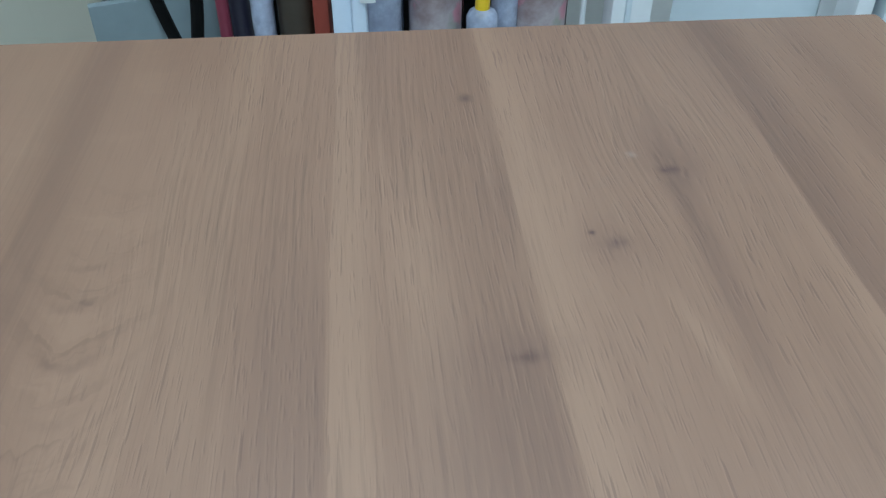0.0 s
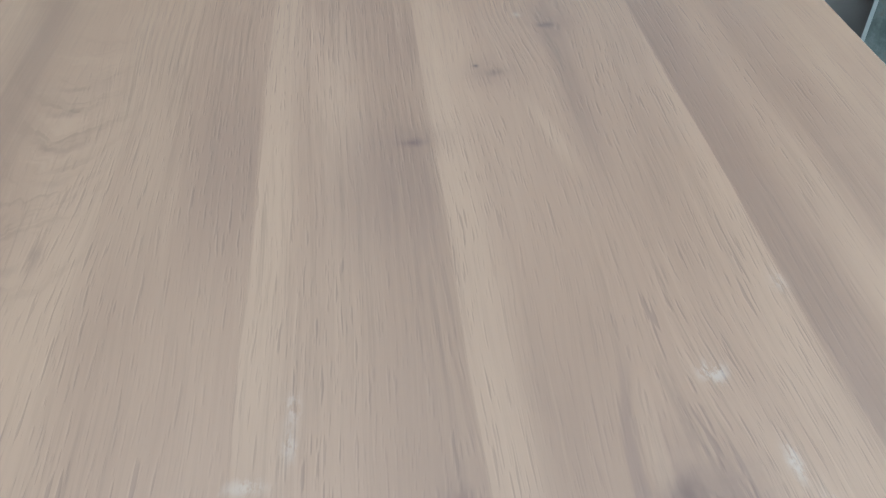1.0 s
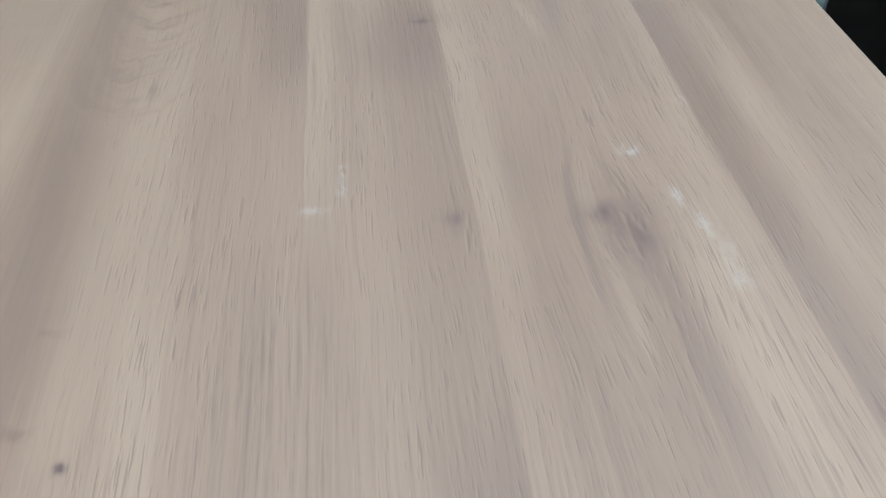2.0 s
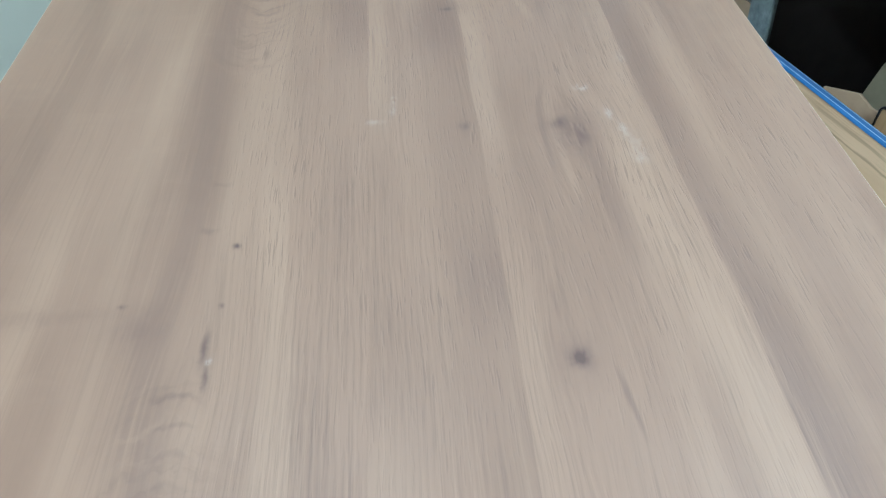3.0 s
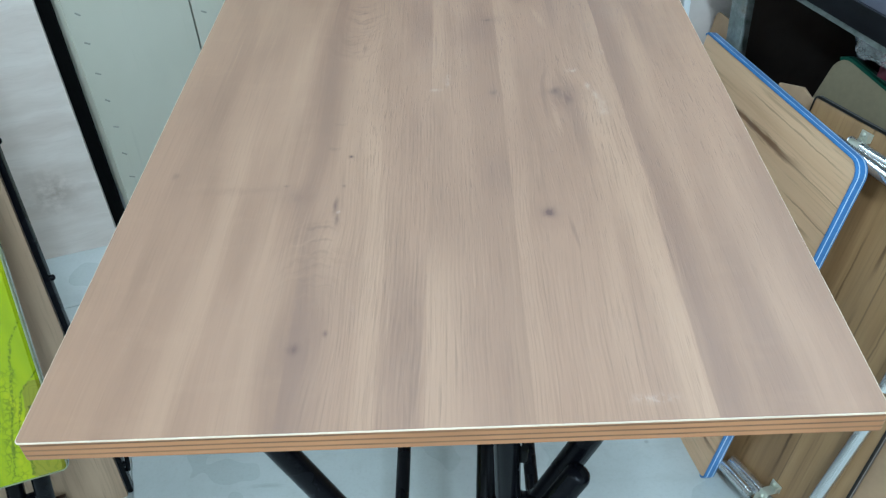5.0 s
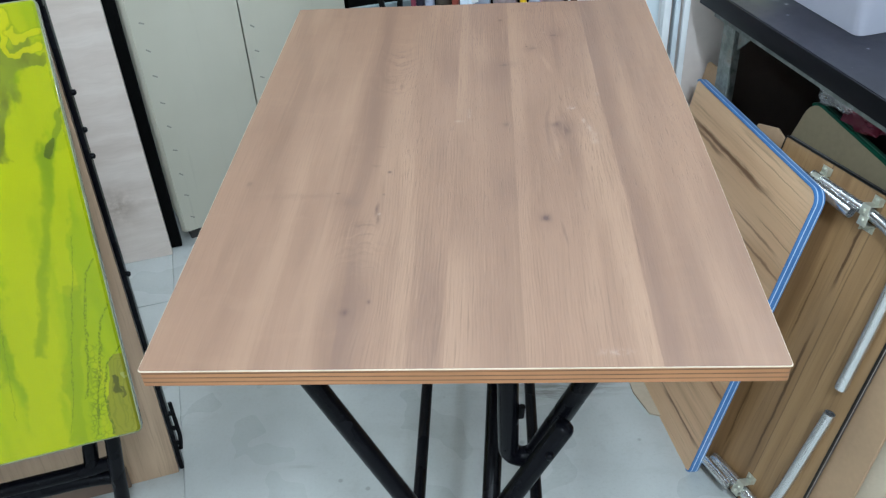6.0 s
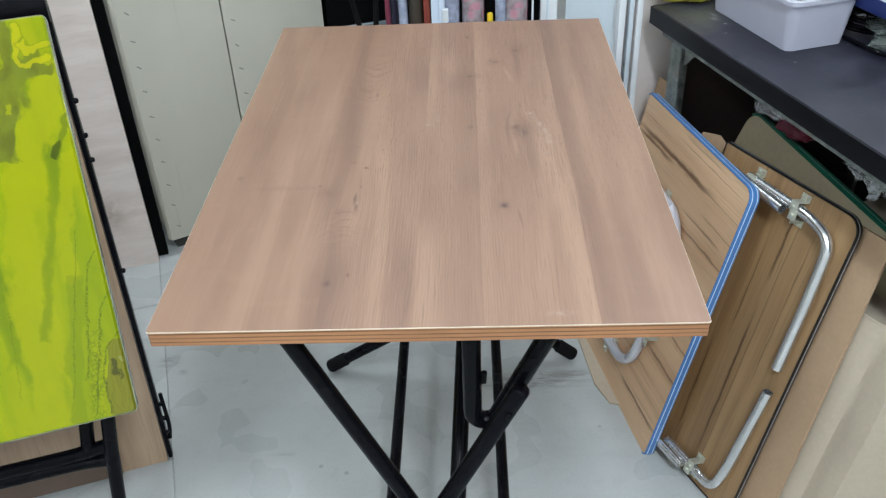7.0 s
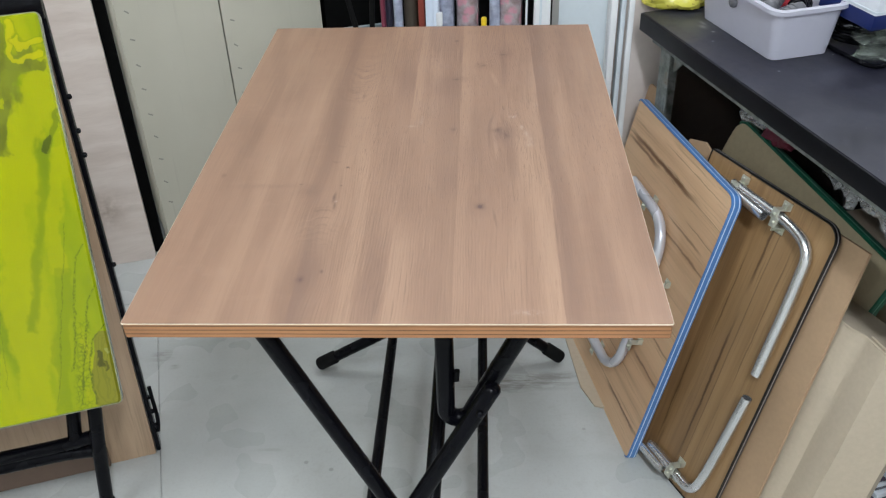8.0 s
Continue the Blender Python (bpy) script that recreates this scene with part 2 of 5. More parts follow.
        here = n.mul(n.math("EXPONENT", n.mul(n.mul(dx, dx), -1 / 0.024 ** 2)), n.mul(n.step(y, lo - 0.03, lo + 0.03), n.step(y, hi + 0.03, hi - 0.03)))
        col = n.mix(n.mul(n.mul(n.step(line, 0.50, 0.66), n.mul(here, broken)), 0.42), col, tuple(c * 0.8 for c in dark))
        col = n.mix(n.mul(n.mul(n.step(line, 0.46, 0.34), n.mul(here, broken)), 0.22), col, pale)
    # arched figure in the heart: x, y, half width, sag (the ends lie lower, or higher where it is negative), half thickness, strength
    bent = n.mul(n.sub(n.noise(n.scaled(70, 40, 1), 1, 3, 0.6), 0.5), 0.014)
    for xc, yc, hw, sag, half, k in ((-0.113, 0.236, 0.016, 14, 0.0016, 0.70), (-0.111, 0.217, 0.014, 22, 0.0014, 0.65), (-0.109, 0.200, 0.013, 28, 0.0015, 0.55), (-0.108, 0.183, 0.013, 30, 0.0015, 0.40), (-0.107, 0.168, 0.012, 30, 0.0015, 0.30),
                                     (-0.109, 0.718, 0.011, -22, 0.0016, 0.60), (-0.107, 0.696, 0.012, -24, 0.0018, 0.65), (-0.104, 0.665, 0.015, -34, 0.0018, 0.60), (-0.104, 0.640, 0.012, -40, 0.0016, 0.35), (-0.108, 0.585, 0.008, -60, 0.0020, 0.55), (-0.111, 0.415, 0.008, -50, 0.0016, 0.45), (-0.113, 0.366, 0.008, -60, 0.0020, 0.65)):
        dx = n.sub(x, xc)
        d = n.math("ABSOLUTE", n.add(n.sub(n.add(y, bent), yc), n.mul(n.mul(dx, dx), sag)))
        f = n.mul(n.mul(n.step(d, half * 2.4, half * 0.2), n.step(n.math("ABSOLUTE", dx), hw * 1.1, hw * 0.3)), broken)
        col = n.mix(n.mul(f, k * 0.36), col, deep)

    # knots: x, y, half width, half length, strength; their shade is broken up by the grain
    wob, wob2 = n.sub(n.noise(n.coord, 70, 4, 0.65), 0.5), n.sub(n.noise(n.coord, 210, 3, 0.6), 0.5)
    fray = n.step(n.noise(n.join(n.mul(wx, 300), n.mul(y, 40), 4.4), 1, 3), 0.28, 0.62, 0.45, 1.0)

    loose = n.join(n.add(x, n.add(n.mul(wob, 0.012), n.mul(wob2, 0.006))), n.add(y, n.add(n.mul(wob, 0.016), n.mul(wob2, 0.006))), 0.0)
    firm = n.join(n.add(x, n.add(n.mul(wob, 0.004), n.mul(wob2, 0.002))), n.add(y, n.add(n.mul(wob, 0.005), n.mul(wob2, 0.002))), 0.0)

    def spots(rows, colour):
        nonlocal col
        for kx, ky, rx, ry, k in rows:
            d = n.vec("MULTIPLY", n.vec("SUBTRACT", loose if rx > 0.006 else firm, (kx, ky, 0.0)), (1 / rx, 1 / ry, 0.0))
            f = n.math("EXPONENT", n.mul(n.vec("DOT_PRODUCT", d, d, True), -0.8))
            col = n.mix(n.math("MINIMUM", n.mul(n.mul(f, k), fray), 0.92), col, colour)

    spots(((0.096, 0.243, 0.012, 0.018, 0.5), (0.129, 0.456, 0.016, 0.026, 0.95), (-0.114, 0.090, 0.016, 0.026, 0.45), (0.098, 0.717, 0.011, 0.012, 0.5), (0.139, 0.772, 0.012, 0.020, 0.7), (0.053, 0.660, 0.016, 0.010, 0.5), (0.054, 0.468, 0.008, 0.014, 0.4), (-0.140, 0.285, 0.014, 0.012, 0.6), (-0.19, 0.300, 0.045, 0.006, 0.35)), purple)
    spots(((0.0945, 0.243, 0.0040, 0.0052, 1.4), (0.122, 0.466, 0.0060, 0.0065, 0.7), (0.133, 0.448, 0.0050, 0.0080, 0.5), (0.0545, 0.469, 0.0036, 0.0036, 0.5), (-0.117, 0.082, 0.0035, 0.0050, 0.8), (-0.1025, 0.268, 0.0020, 0.0120, 0.8), (-0.099, 0.247, 0.0016, 0.0080, 0.8), (-0.0945, 0.351, 0.0020, 0.0024, 1.3), (0.100, 0.7165, 0.0036, 0.0030, 0.9)), deep)
    spots(((0.136, 0.7655, 0.0045, 0.0026, 0.9), (0.0545, 0.6575, 0.0046, 0.0022, 0.7), (-0.153, 0.305, 0.0020, 0.0018, 0.8), (-0.097, 0.300, 0.0015, 0.0018, 0.9), (0.051, 0.835, 0.0030, 0.0040, 0.8), (-0.097, 0.592, 0.0022, 0.0080, 0.5), (-0.269, 0.330, 0.0030, 0.0050, 0.45), (0.091, 0.723, 0.0012, 0.0014, 1.2), (-0.094, 0.098, 0.002, 0.003, 0.7)), deep)

    # embossed pores: short dark dashes, each with a pale lip
    def pores(shift):
        px = n.add(wx, shift)
        big = n.noise(n.join(n.mul(px, 780), n.mul(y, 36), n.add(board, 2.2)), 1, 2, 0.5)
        small = n.noise(n.join(n.mul(px, 1300), n.mul(y, 60), n.add(board, 6.2)), 1, 2, 0.5)
        return n.math("MAXIMUM", n.step(big, 0.60, 0.68), n.mul(n.step(small, 0.60, 0.70), 0.7))

    rich = n.mul(n.step(n.noise(n.join(n.mul(x, 16), n.mul(y, 6), board), 1, 3), 0.34, 0.6, 0.35, 1.0), n.mul(n.step(x, -0.13, -0.07, 0.12, 1.0), n.step(y, 0.05, 0.36, 0.25, 1.0)))
    dash, lip = n.mul(pores(0.0), rich), n.mul(pores(0.0006), rich)
    col = n.mix(n.mul(lip, 0.20), col, tuple(c * 1.12 for c in pale))
    col = n.mix(n.mul(dash, 0.40), col, deep)
    # chalky scuffs
    wipe = n.step(n.noise(n.scaled(260, 120, 1), 1, 4, 0.7), 0.38, 0.58)
    scuff = 0.0
    for kx, ky, rx, ry, k in ((0.1455, 0.512, 0.0042, 0.0040, 1.6), (0.0042, 0.510, 0.0022, 0.0070, 0.7), (0.0030, 0.494, 0.0022, 0.0060, 0.7), (-0.0095, 0.481, 0.0060, 0.0030, 0.8), (0.1585, 0.474, 0.0022, 0.0065, 1.2), (0.1640, 0.453, 0.0028, 0.0090, 0.8), (0.1690, 0.430, 0.0060, 0.0160, 0.40), (0.1690, 0.417, 0.0040, 0.0050, 0.45), (0.147, 0.02, 0.0140, 0.0040, 0.7), (0.122, 0.779, 0.0025, 0.0025, 0.8), (-0.0990, 0.258, 0.0014, 0.0020, 1.4), (0.185, 0.553, 0.003, 0.006, 0.5)):
        d = n.vec("MULTIPLY", n.vec("SUBTRACT", firm, (kx, ky, 0.0)), (1 / rx, 1 / ry, 0.0))
        scuff = n.add(scuff, n.mul(n.math("EXPONENT", n.mul(n.vec("DOT_PRODUCT", d, d, True), -1.0)), k))
    scuff = n.mul(n.math("MINIMUM", scuff, 1.0), wipe)
    col = n.mix(n.mul(scuff, 0.28), col, (0.60, 0.52, 0.46))
    n.bump(n.sub(n.mul(fibre, 0.3), dash), 0.16, 0.0004)
    rough = n.add(n.step(n.noise(n.scaled(3, 3, 1), 1.5, 3), 0.3, 0.7, 0.40, 0.48), n.mul(scuff, 0.2))
    return n.done(col, rough, 0.0, Specular_IOR_Level=0.5)


def ply_edge(name="ply_edge", warm=(0.275, 0.128, 0.052)):
    """Plywood cut edge: thin plies in z with grain along the board."""
    n = Nodes(name)
    x, y, z = n.xyz()
    run = n.noise(n.scaled(14, 14, 500), 1, 4, 0.6)
    plies = n.math("SINE", n.add(n.mul(z, 1150.0), n.mul(n.noise(n.scaled(8, 8, 1), 1, 2), 2.0)))
    k = tuple(c * 0.42 for c in warm)
    l = tuple(min(1, c * 1.35) for c in warm)
    col = n.mix(n.step(plies, -0.2, 0.9), l, warm)
    col = n.mix(n.mul(n.step(plies, 0.55, 0.95), n.step(run, 0.36, 0.54, 0.35, 1.0)), col, k)
    col = n.mix(n.mul(n.step(n.noise(n.scaled(7, 7, 3), 1, 3), 0.45, 0.7), 0.45), col, tuple(c * 0.6 for c in warm))
    n.bump(run, 0.3, 0.0008)
    return n.done(col, 0.6)


def walnut_print(name, light, mid, dark, along="y", lines=0.5):
    """Wood-print laminate with long dark drying lines."""
    n = Nodes(name)
    x, y, z = n.xyz()
    if along == "y":
        x, y = y, x
    warp = n.mul(n.sub(n.noise(n.scaled(6, 6, 1), 1, 3), 0.5), 0.010)
    g = n.add(y, warp)
    band = n.noise(n.join(n.mul(x, 2.0), n.mul(g, 16), 0.3), 1, 3, 0.6)
    fine = n.noise(n.join(n.mul(x, 7.0), n.mul(g, 190), 0.9), 1, 3, 0.6)
    col = n.ramp(band, [(0.3, dark), (0.45, mid), (0.62, light), (0.75, mid)])
    col = n.mix(n.mul(n.step(fine, 0.5, 0.72), 0.4), col, tuple(c * 0.5 for c in mid))
    ring = n.math("SINE", n.add(n.mul(g, 70.0), n.mul(n.noise(n.join(n.mul(x, 3), n.mul(g, 9), 4), 1, 2), 3.5)))
    col = n.mix(n.mul(n.step(ring, 0.965, 1.0), lines), col, tuple(c * 0.28 for c in mid))
    n.bump(fine, 0.12, 0.0005)
    return n.done(col, n.step(band, 0.3, 0.7, 0.3, 0.42))


def plank_print(name, light, mid, dark, along, seams, streaks):
    """Printed wood planks. seams: where planks meet, across the grain; streaks: place, start, end, half width, strength of dark heart lines."""
    n = Nodes(name)
    x, y, z = n.xyz()
    a, c = (x, y) if along == "x" else (y, x)
    c = n.add(c, n.mul(n.sub(n.noise(n.join(n.mul(a, 5), n.mul(c, 9), 0.7), 1, 3), 0.5), 0.007))
    plank = 0.0
    for i, s in enumerate(seams):
        plank = n.add(plank, n.mul(n.step(c, s - 0.0006, s + 0.0006), 2.3 + 1.7 * i))
    tone = n.noise(n.join(0.3, 0.7, plank), 3.1, 1)
    band = n.noise(n.join(n.mul(a, 1.6), n.mul(c, 30), plank), 1, 4, 0.55)
    col = n.ramp(n.add(n.mul(tone, 0.5), n.mul(band, 0.5)), [(0.34, dark), (0.46, mid), (0.62, light)])
    fine = n.noise(n.join(n.mul(a, 6.0), n.mul(c, 260), plank), 1, 4, 0.6)
    col = n.mix(n.mul(n.step(fine, 0.5, 0.72), 0.35), col, tuple(v * 0.55 for v in mid))
    flame = n.noise(n.join(n.mul(a, 3.0), n.mul(c, 70), n.add(plank, 4.0)), 1, 4, 0.65)
    col = n.mix(n.mul(n.step(flame, 0.58, 0.72), 0.5), col, tuple(v * 0.6 for v in dark))
    col = n.mix(n.mul(n.step(flame, 0.42, 0.3), 0.35), col, light)
    for s in seams:
        col = n.mix(n.mul(n.step(n.math("ABSOLUTE", n.sub(c, s)), 0.0016, 0.0004), 0.5), col, tuple(v * 0.45 for v in dark))
    wob = n.mul(n.sub(n.noise(n.join(n.mul(a, 22), 2.0, 1.0), 1, 3), 0.5), 0.006)
    for s, a0, a1, half, k in streaks:
        d = n.math("ABSOLUTE", n.sub(n.add(c, wob), s))
        m = (a0 + a1) / 2
        taper = n.step(n.math("ABSOLUTE", n.sub(a, m)), abs(a1 - a0) / 2, abs(a1 - a0) / 5)
        ragged = n.mul(d, n.step(n.noise(n.join(n.mul(a, 16), n.mul(c, 120), s * 9), 1, 4, 0.65), 0.3, 0.7, 0.6, 1.5))
        col = n.mix(n.mul(n.mul(n.step(ragged, half, half * 0.15), taper), k), col, (dark[0] * 0.42, dark[1] * 0.36, dark[2] * 0.32))
    n.bump(fine, 0.12, 0.0005)
    return n.done(col, n.step(band, 0.3, 0.7, 0.3, 0.42))


def washed_board():
    """White-washed wood print: faint cloudy grain lying across, a brown patch of shade painted near the foot."""
    n = Nodes("white_washed_board")
    x, y, z = n.xyz()
    w = n.add(y, n.mul(n.sub(n.noise(n.scaled(9, 9, 1), 1, 3), 0.5), 0.04))
    f = n.noise(n.join(n.mul(x, 4), n.mul(w, 26), 0), 1, 5, 0.6)
    col = n.ramp(f, [(0.28, (0.61, 0.52, 0.455)), (0.45, (0.67, 0.58, 0.515)), (0.62, (0.73, 0.645, 0.58)), (0.78, (0.66, 0.575, 0.51))])
    fine = n.noise(n.join(n.mul(x, 14), n.mul(w, 190), 3), 1, 3)
    col = n.mix(n.mul(n.step(fine, 0.52, 0.7), 0.10), col, (0.42, 0.34, 0.30))
    # brownish shading near the foot, put into the colour
    d = n.add(n.math("POWER", n.mul(n.add(x, 0.10), 1 / 0.05), 2), n.math("POWER", n.mul(n.sub(y, 0.17), 1 / 0.05), 2))
    col = n.mix(n.mul(n.mul(n.math("EXPONENT", n.mul(d, -1.0)), n.step(n.noise(n.coord, 24, 4), 0.3, 0.6)), 0.7), col, (0.27, 0.20, 0.15))
    dx, dy = n.mul(n.add(x, 0.085), 1 / 0.010), n.mul(n.sub(y, 0.83), 1 / 0.003)
    col = n.mix(n.mul(n.math("EXPONENT", n.mul(n.add(n.mul(dx, dx), n.mul(dy, dy)), -1.0)), 0.7), col, (0.25, 0.20, 0.17))
    n.bump(fine, 0.1, 0.0004)
    return n.done(col, n.step(f, 0.3, 0.7, 0.35, 0.5))


def yellow_foil():
    n = Nodes("yellow_packet")
    f = n.noise(n.coord, 16, 3)
    col = n.ramp(f, [(0.35, (0.46, 0.43, 0.05)), (0.65, (0.62, 0.57, 0.10))])
    speck = n.mul(n.step(n.voronoi(n.coord, 160), 0.42, 0.25), n.step(n.noise(n.coord, 14, 2), 0.48, 0.58))
    col = n.mix(n.mul(speck, 0.7), col, (0.18, 0.09, 0.02))
    n.bump(n.noise(n.coord, 40, 3), 0.5, 0.003)
    return n.done(col, 0.26)


def resin_top():
    """Glossy poured resin: broad yellow-green flows down the board, olive pools, a yellow swirl, thin beaded veins."""
    n = Nodes("lime_resin")
    x, y, z = n.xyz()
    w1 = n.sub(n.noise(n.scaled(16, 9, 1), 1, 3, 0.5), 0.5)
    w2, w3 = n.sub(n.noise(n.scaled(130, 100, 1), 1, 3, 0.65), 0.5), n.sub(n.noise(n.scaled(48, 40, 1), 1.3, 2, 0.5), 0.5)
    w4 = n.sub(n.noise(n.scaled(26, 18, 4), 1, 3, 0.55), 0.5)
    smooth = (n.add(x, n.add(n.mul(w1, 0.014), n.add(n.mul(w3, 0.014), n.mul(w4, 0.012)))), n.add(y, n.add(n.mul(w1, 0.018), n.sub(n.mul(w3, 0.012), n.mul(w4, 0.030)))))
    thick = n.step(n.noise(n.scaled(30, 16, 7), 1, 3, 0.6), 0.30, 0.70, 1.5, 0.72)
    rough = (n.add(x, n.add(n.mul(w2, 0.006), n.mul(w3, 0.010))), n.add(y, n.add(n.mul(w2, 0.006), n.mul(w3, 0.012))))

    def run(a, b, on=smooth):
        """Distance to a stroke from a to b on the bent plane."""
        ux, uy = b[0] - a[0], b[1] - a[1]
        px, py = n.sub(on[0], a[0]), n.sub(on[1], a[1])
        t = n.math("MULTIPLY", n.add(n.mul(px, ux), n.mul(py, uy)), 1 / (ux * ux + uy * uy), clamp=True)
        dx, dy = n.sub(px, n.mul(t, ux)), n.sub(py, n.mul(t, uy))
        return n.math("SQRT", n.add(n.mul(dx, dx), n.mul(dy, dy)))

    def along(path, on=smooth):
        """Distance to a bent line; one that runs steadily down the board is taken across."""
        if all(p[1] - q[1] > 0.6 * abs(p[0] - q[0]) for p, q in zip(path, path[1:])):
            mid = n.ramp(on[1], [(py, (px + 1.0,) * 3) for px, py in reversed(path)])
            over = n.math("MAXIMUM", n.sub(on[1], path[0][1]), n.sub(path[-1][1], on[1]))
            return n.mul(n.math("MAXIMUM", n.math("ABSOLUTE", n.sub(n.add(on[0], 1.0), mid)), over), thick)
        d = None
        for a, b in zip(path, path[1:]):
            r = run(a, b, on)
            d = r if d is None else n.math("MINIMUM", d, r)
        return n.mul(d, thick)

    bright, fresh, leaf, olive, brown = (0.318, 0.342, 0.0005), (0.236, 0.292, 0.0005), (0.150, 0.205, 0.002), (0.112, 0.128, 0.010), (0.185, 0.175, 0.014)
    flow = n.noise(n.join(n.mul(n.add(n.add(x, n.mul(w4, 0.02)), n.mul(y, 0.10)), 20), n.mul(y, 1.3), 2.0), 1, 2, 0.45)
    col = n.ramp(flow, [(0.30, leaf), (0.42, fresh), (0.56, bright), (0.70, fresh), (0.80, leaf)])
    # flows: path, half width, softness from 0 (crisp) to 1, colour, strength
    main = ((-0.006, 0.548), (-0.028, 0.502), (-0.063, 0.441), (-0.085, 0.395), (-0.103, 0.322), (-0.112, 0.20), (-0.125, 0.02))
    stream = ((-0.038, 0.424), (-0.046, 0.372), (-0.060, 0.313), (-0.080, 0.257), (-0.090, 0.20), (-0.108, 0.152))
    for path, half, soft_, c, k in ((((-0.03, 0.30), (-0.055, 0.16), (-0.07, 0.02)), 0.030, 0.7, fresh, 0.8), (main, 0.030, 0.35, bright, 0.85), (((-0.008, 0.419), (-0.025, 0.368), (-0.043, 0.31), (-0.05, 0.24)), 0.013, 0.4, bright, 0.8), (stream, 0.008, 0.9, leaf, 0.65), (((-0.044, 0.225), (-0.064, 0.135), (-0.082, 0.05), (-0.086, 0.0)), 0.012, 0.3, leaf, 0.40), (((-0.13, 0.42), (-0.155, 0.30), (-0.16, 0.12)), 0.010, 0.8, leaf, 0.5), (((-0.20, 0.6), (-0.25, 0.3), (-0.27, 0.0)), 0.03, 0.6, bright, 0.6), (((-0.36, 0.6), (-0.40, 0.3), (-0.41, 0.0)), 0.025, 0.6, leaf, 0.6), (((-0.55, 0.6), (-0.60, 0.0)), 0.05, 0.6, bright, 0.6)):
        col = n.mix(n.mul(n.step(along(path), half * (1 + 0.5 * soft_), half * (1 - 0.8 * soft_)), k), col, c)
    # olive pools with crisp borders
    murk = n.mix(n.step(n.noise(n.scaled(30, 18, 1), 1, 3, 0.5), 0.35, 0.65), olive, tuple(c * 1.45 for c in olive))
    for path, half in ((((-0.052, 0.556), (-0.078, 0.530), (-0.112, 0.462)), 0.0300), (((-0.075, 0.560), (-0.008, 0.5570)), 0.0100), (((-0.066, 0.640), (-0.066, 0.560)), 0.0110), (((-0.080, 0.50), (-0.10, 0.44)), 0.012), (((-0.24, 0.50), (-0.27, 0.40)), 0.03), (((-0.48, 0.30), (-0.50, 0.18)), 0.03)):
        col = n.mix(n.mul(n.step(along(path), half * 1.16, half * 0.80), 0.85), col, murk)
    for path, half, c, k in ((((-0.009, 0.482), (-0.013, 0.462), (-0.031, 0.430)), 0.0050, (0.095, 0.130, 0.008), 0.6), (((-0.024, 0.446), (-0.033, 0.428)), 0.0035, (0.035, 0.05, 0.006), 0.7), (((-0.006, 0.462), (-0.004, 0.452)), 0.0040, bright, 0.9), (((-0.081, 0.512), (-0.083, 0.50)), 0.004, bright, 0.8)):
        col = n.mix(n.mul(n.step(along(path), half * 1.25, half * 0.75), k), col, c)
    # the yellow swirl in the upper corner
    for path in (((-0.044, 0.625), (-0.047, 0.593), (-0.053, 0.578), (-0.047, 0.567), (-0.026, 0.571), (-0.006, 0.572)), ((-0.041, 0.597), (-0.035, 0.588), (-0.006, 0.592))):
        d = along(path)
        col = n.mix(n.mul(n.step(d, 0.0075, 0.0060), 0.35), col, leaf)
        col = n.mix(n.mul(n.step(d, 0.0052, 0.0036), 0.8), col, (0.43, 0.40, 0.001))
    # the brownish pool in the lower corner, with its eye
    pool = along(((-0.008, 0.110), (-0.016, 0.070), (-0.016, 0.012)))
    col = n.mix(n.mul(n.step(pool, 0.0195, 0.0180), 0.92), col, brown)
    swell = n.math("SINE", n.add(n.mul(pool, 900.0), n.mul(w3, 6.0)))
    col = n.mix(n.mul(n.mul(n.step(pool, 0.019, 0.012), n.step(swell, 0.2, 0.9)), 0.35), col, olive)
    for path, half, c in ((((-0.020, 0.090), (-0.017, 0.068)), 0.0045, (0.045, 0.045, 0.010)), (((-0.005, 0.090), (-0.003, 0.086)), 0.0040, (0.26, 0.27, 0.07)), (((-0.010, 0.072), (-0.013, 0.06)), 0.003, (0.07, 0.07, 0.012))):
        col = n.mix(n.mul(n.step(along(path), half * 1.2, half * 0.5), 0.8), col, c)
    # thin veins, broken into beads
    bead = n.step(n.noise(n.scaled(330, 330, 1), 1, 2), 0.38, 0.55, 0.15, 1.0)
    dim = (0.085, 0.115, 0.006)
    for path, half, k in ((((-0.008, 0.266), (-0.021, 0.25), (-0.035, 0.197), (-0.051, 0.105), (-0.061, 0.072)), 0.0026, 0.75), (((-0.027, 0.306), (-0.046, 0.225), (-0.068, 0.135), (-0.079, 0.076), (-0.095, 0.023)), 0.0017, 0.6), (((-0.003, 0.199), (-0.018, 0.176), (-0.035, 0.106), (-0.046, 0.069), (-0.058, 0.012)), 0.0026, 0.8), (((-0.001, 0.133), (-0.024, 0.112), (-0.037, 0.067), (-0.036, 0.01)), 0.0030, 0.85), (((-0.15, 0.20), (-0.162, 0.06)), 0.0014, 0.4)):
        col = n.mix(n.mul(n.mul(n.step(along(path, rough), half, half * 0.3), bead), k), col, dim)
    cells = n.voronoi(n.add_warp(0.016), 130.0, "DISTANCE_TO_EDGE")
    near = n.mul(n.step(along(((-0.033, 0.13), (-0.046, 0.07), (-0.056, 0.012)), rough), 0.016, 0.006), n.step(n.noise(n.scaled(50, 40, 2), 1, 2), 0.34, 0.52))
    col = n.mix(n.mul(n.mul(near, n.step(cells, 0.16, 0.03)), 0.50), col, (0.06, 0.085, 0.006))
    col = n.mix(n.mul(n.mul(near, n.step(cells, 0.3, 0.5)), 0.35), col, (0.40, 0.44, 0.01))
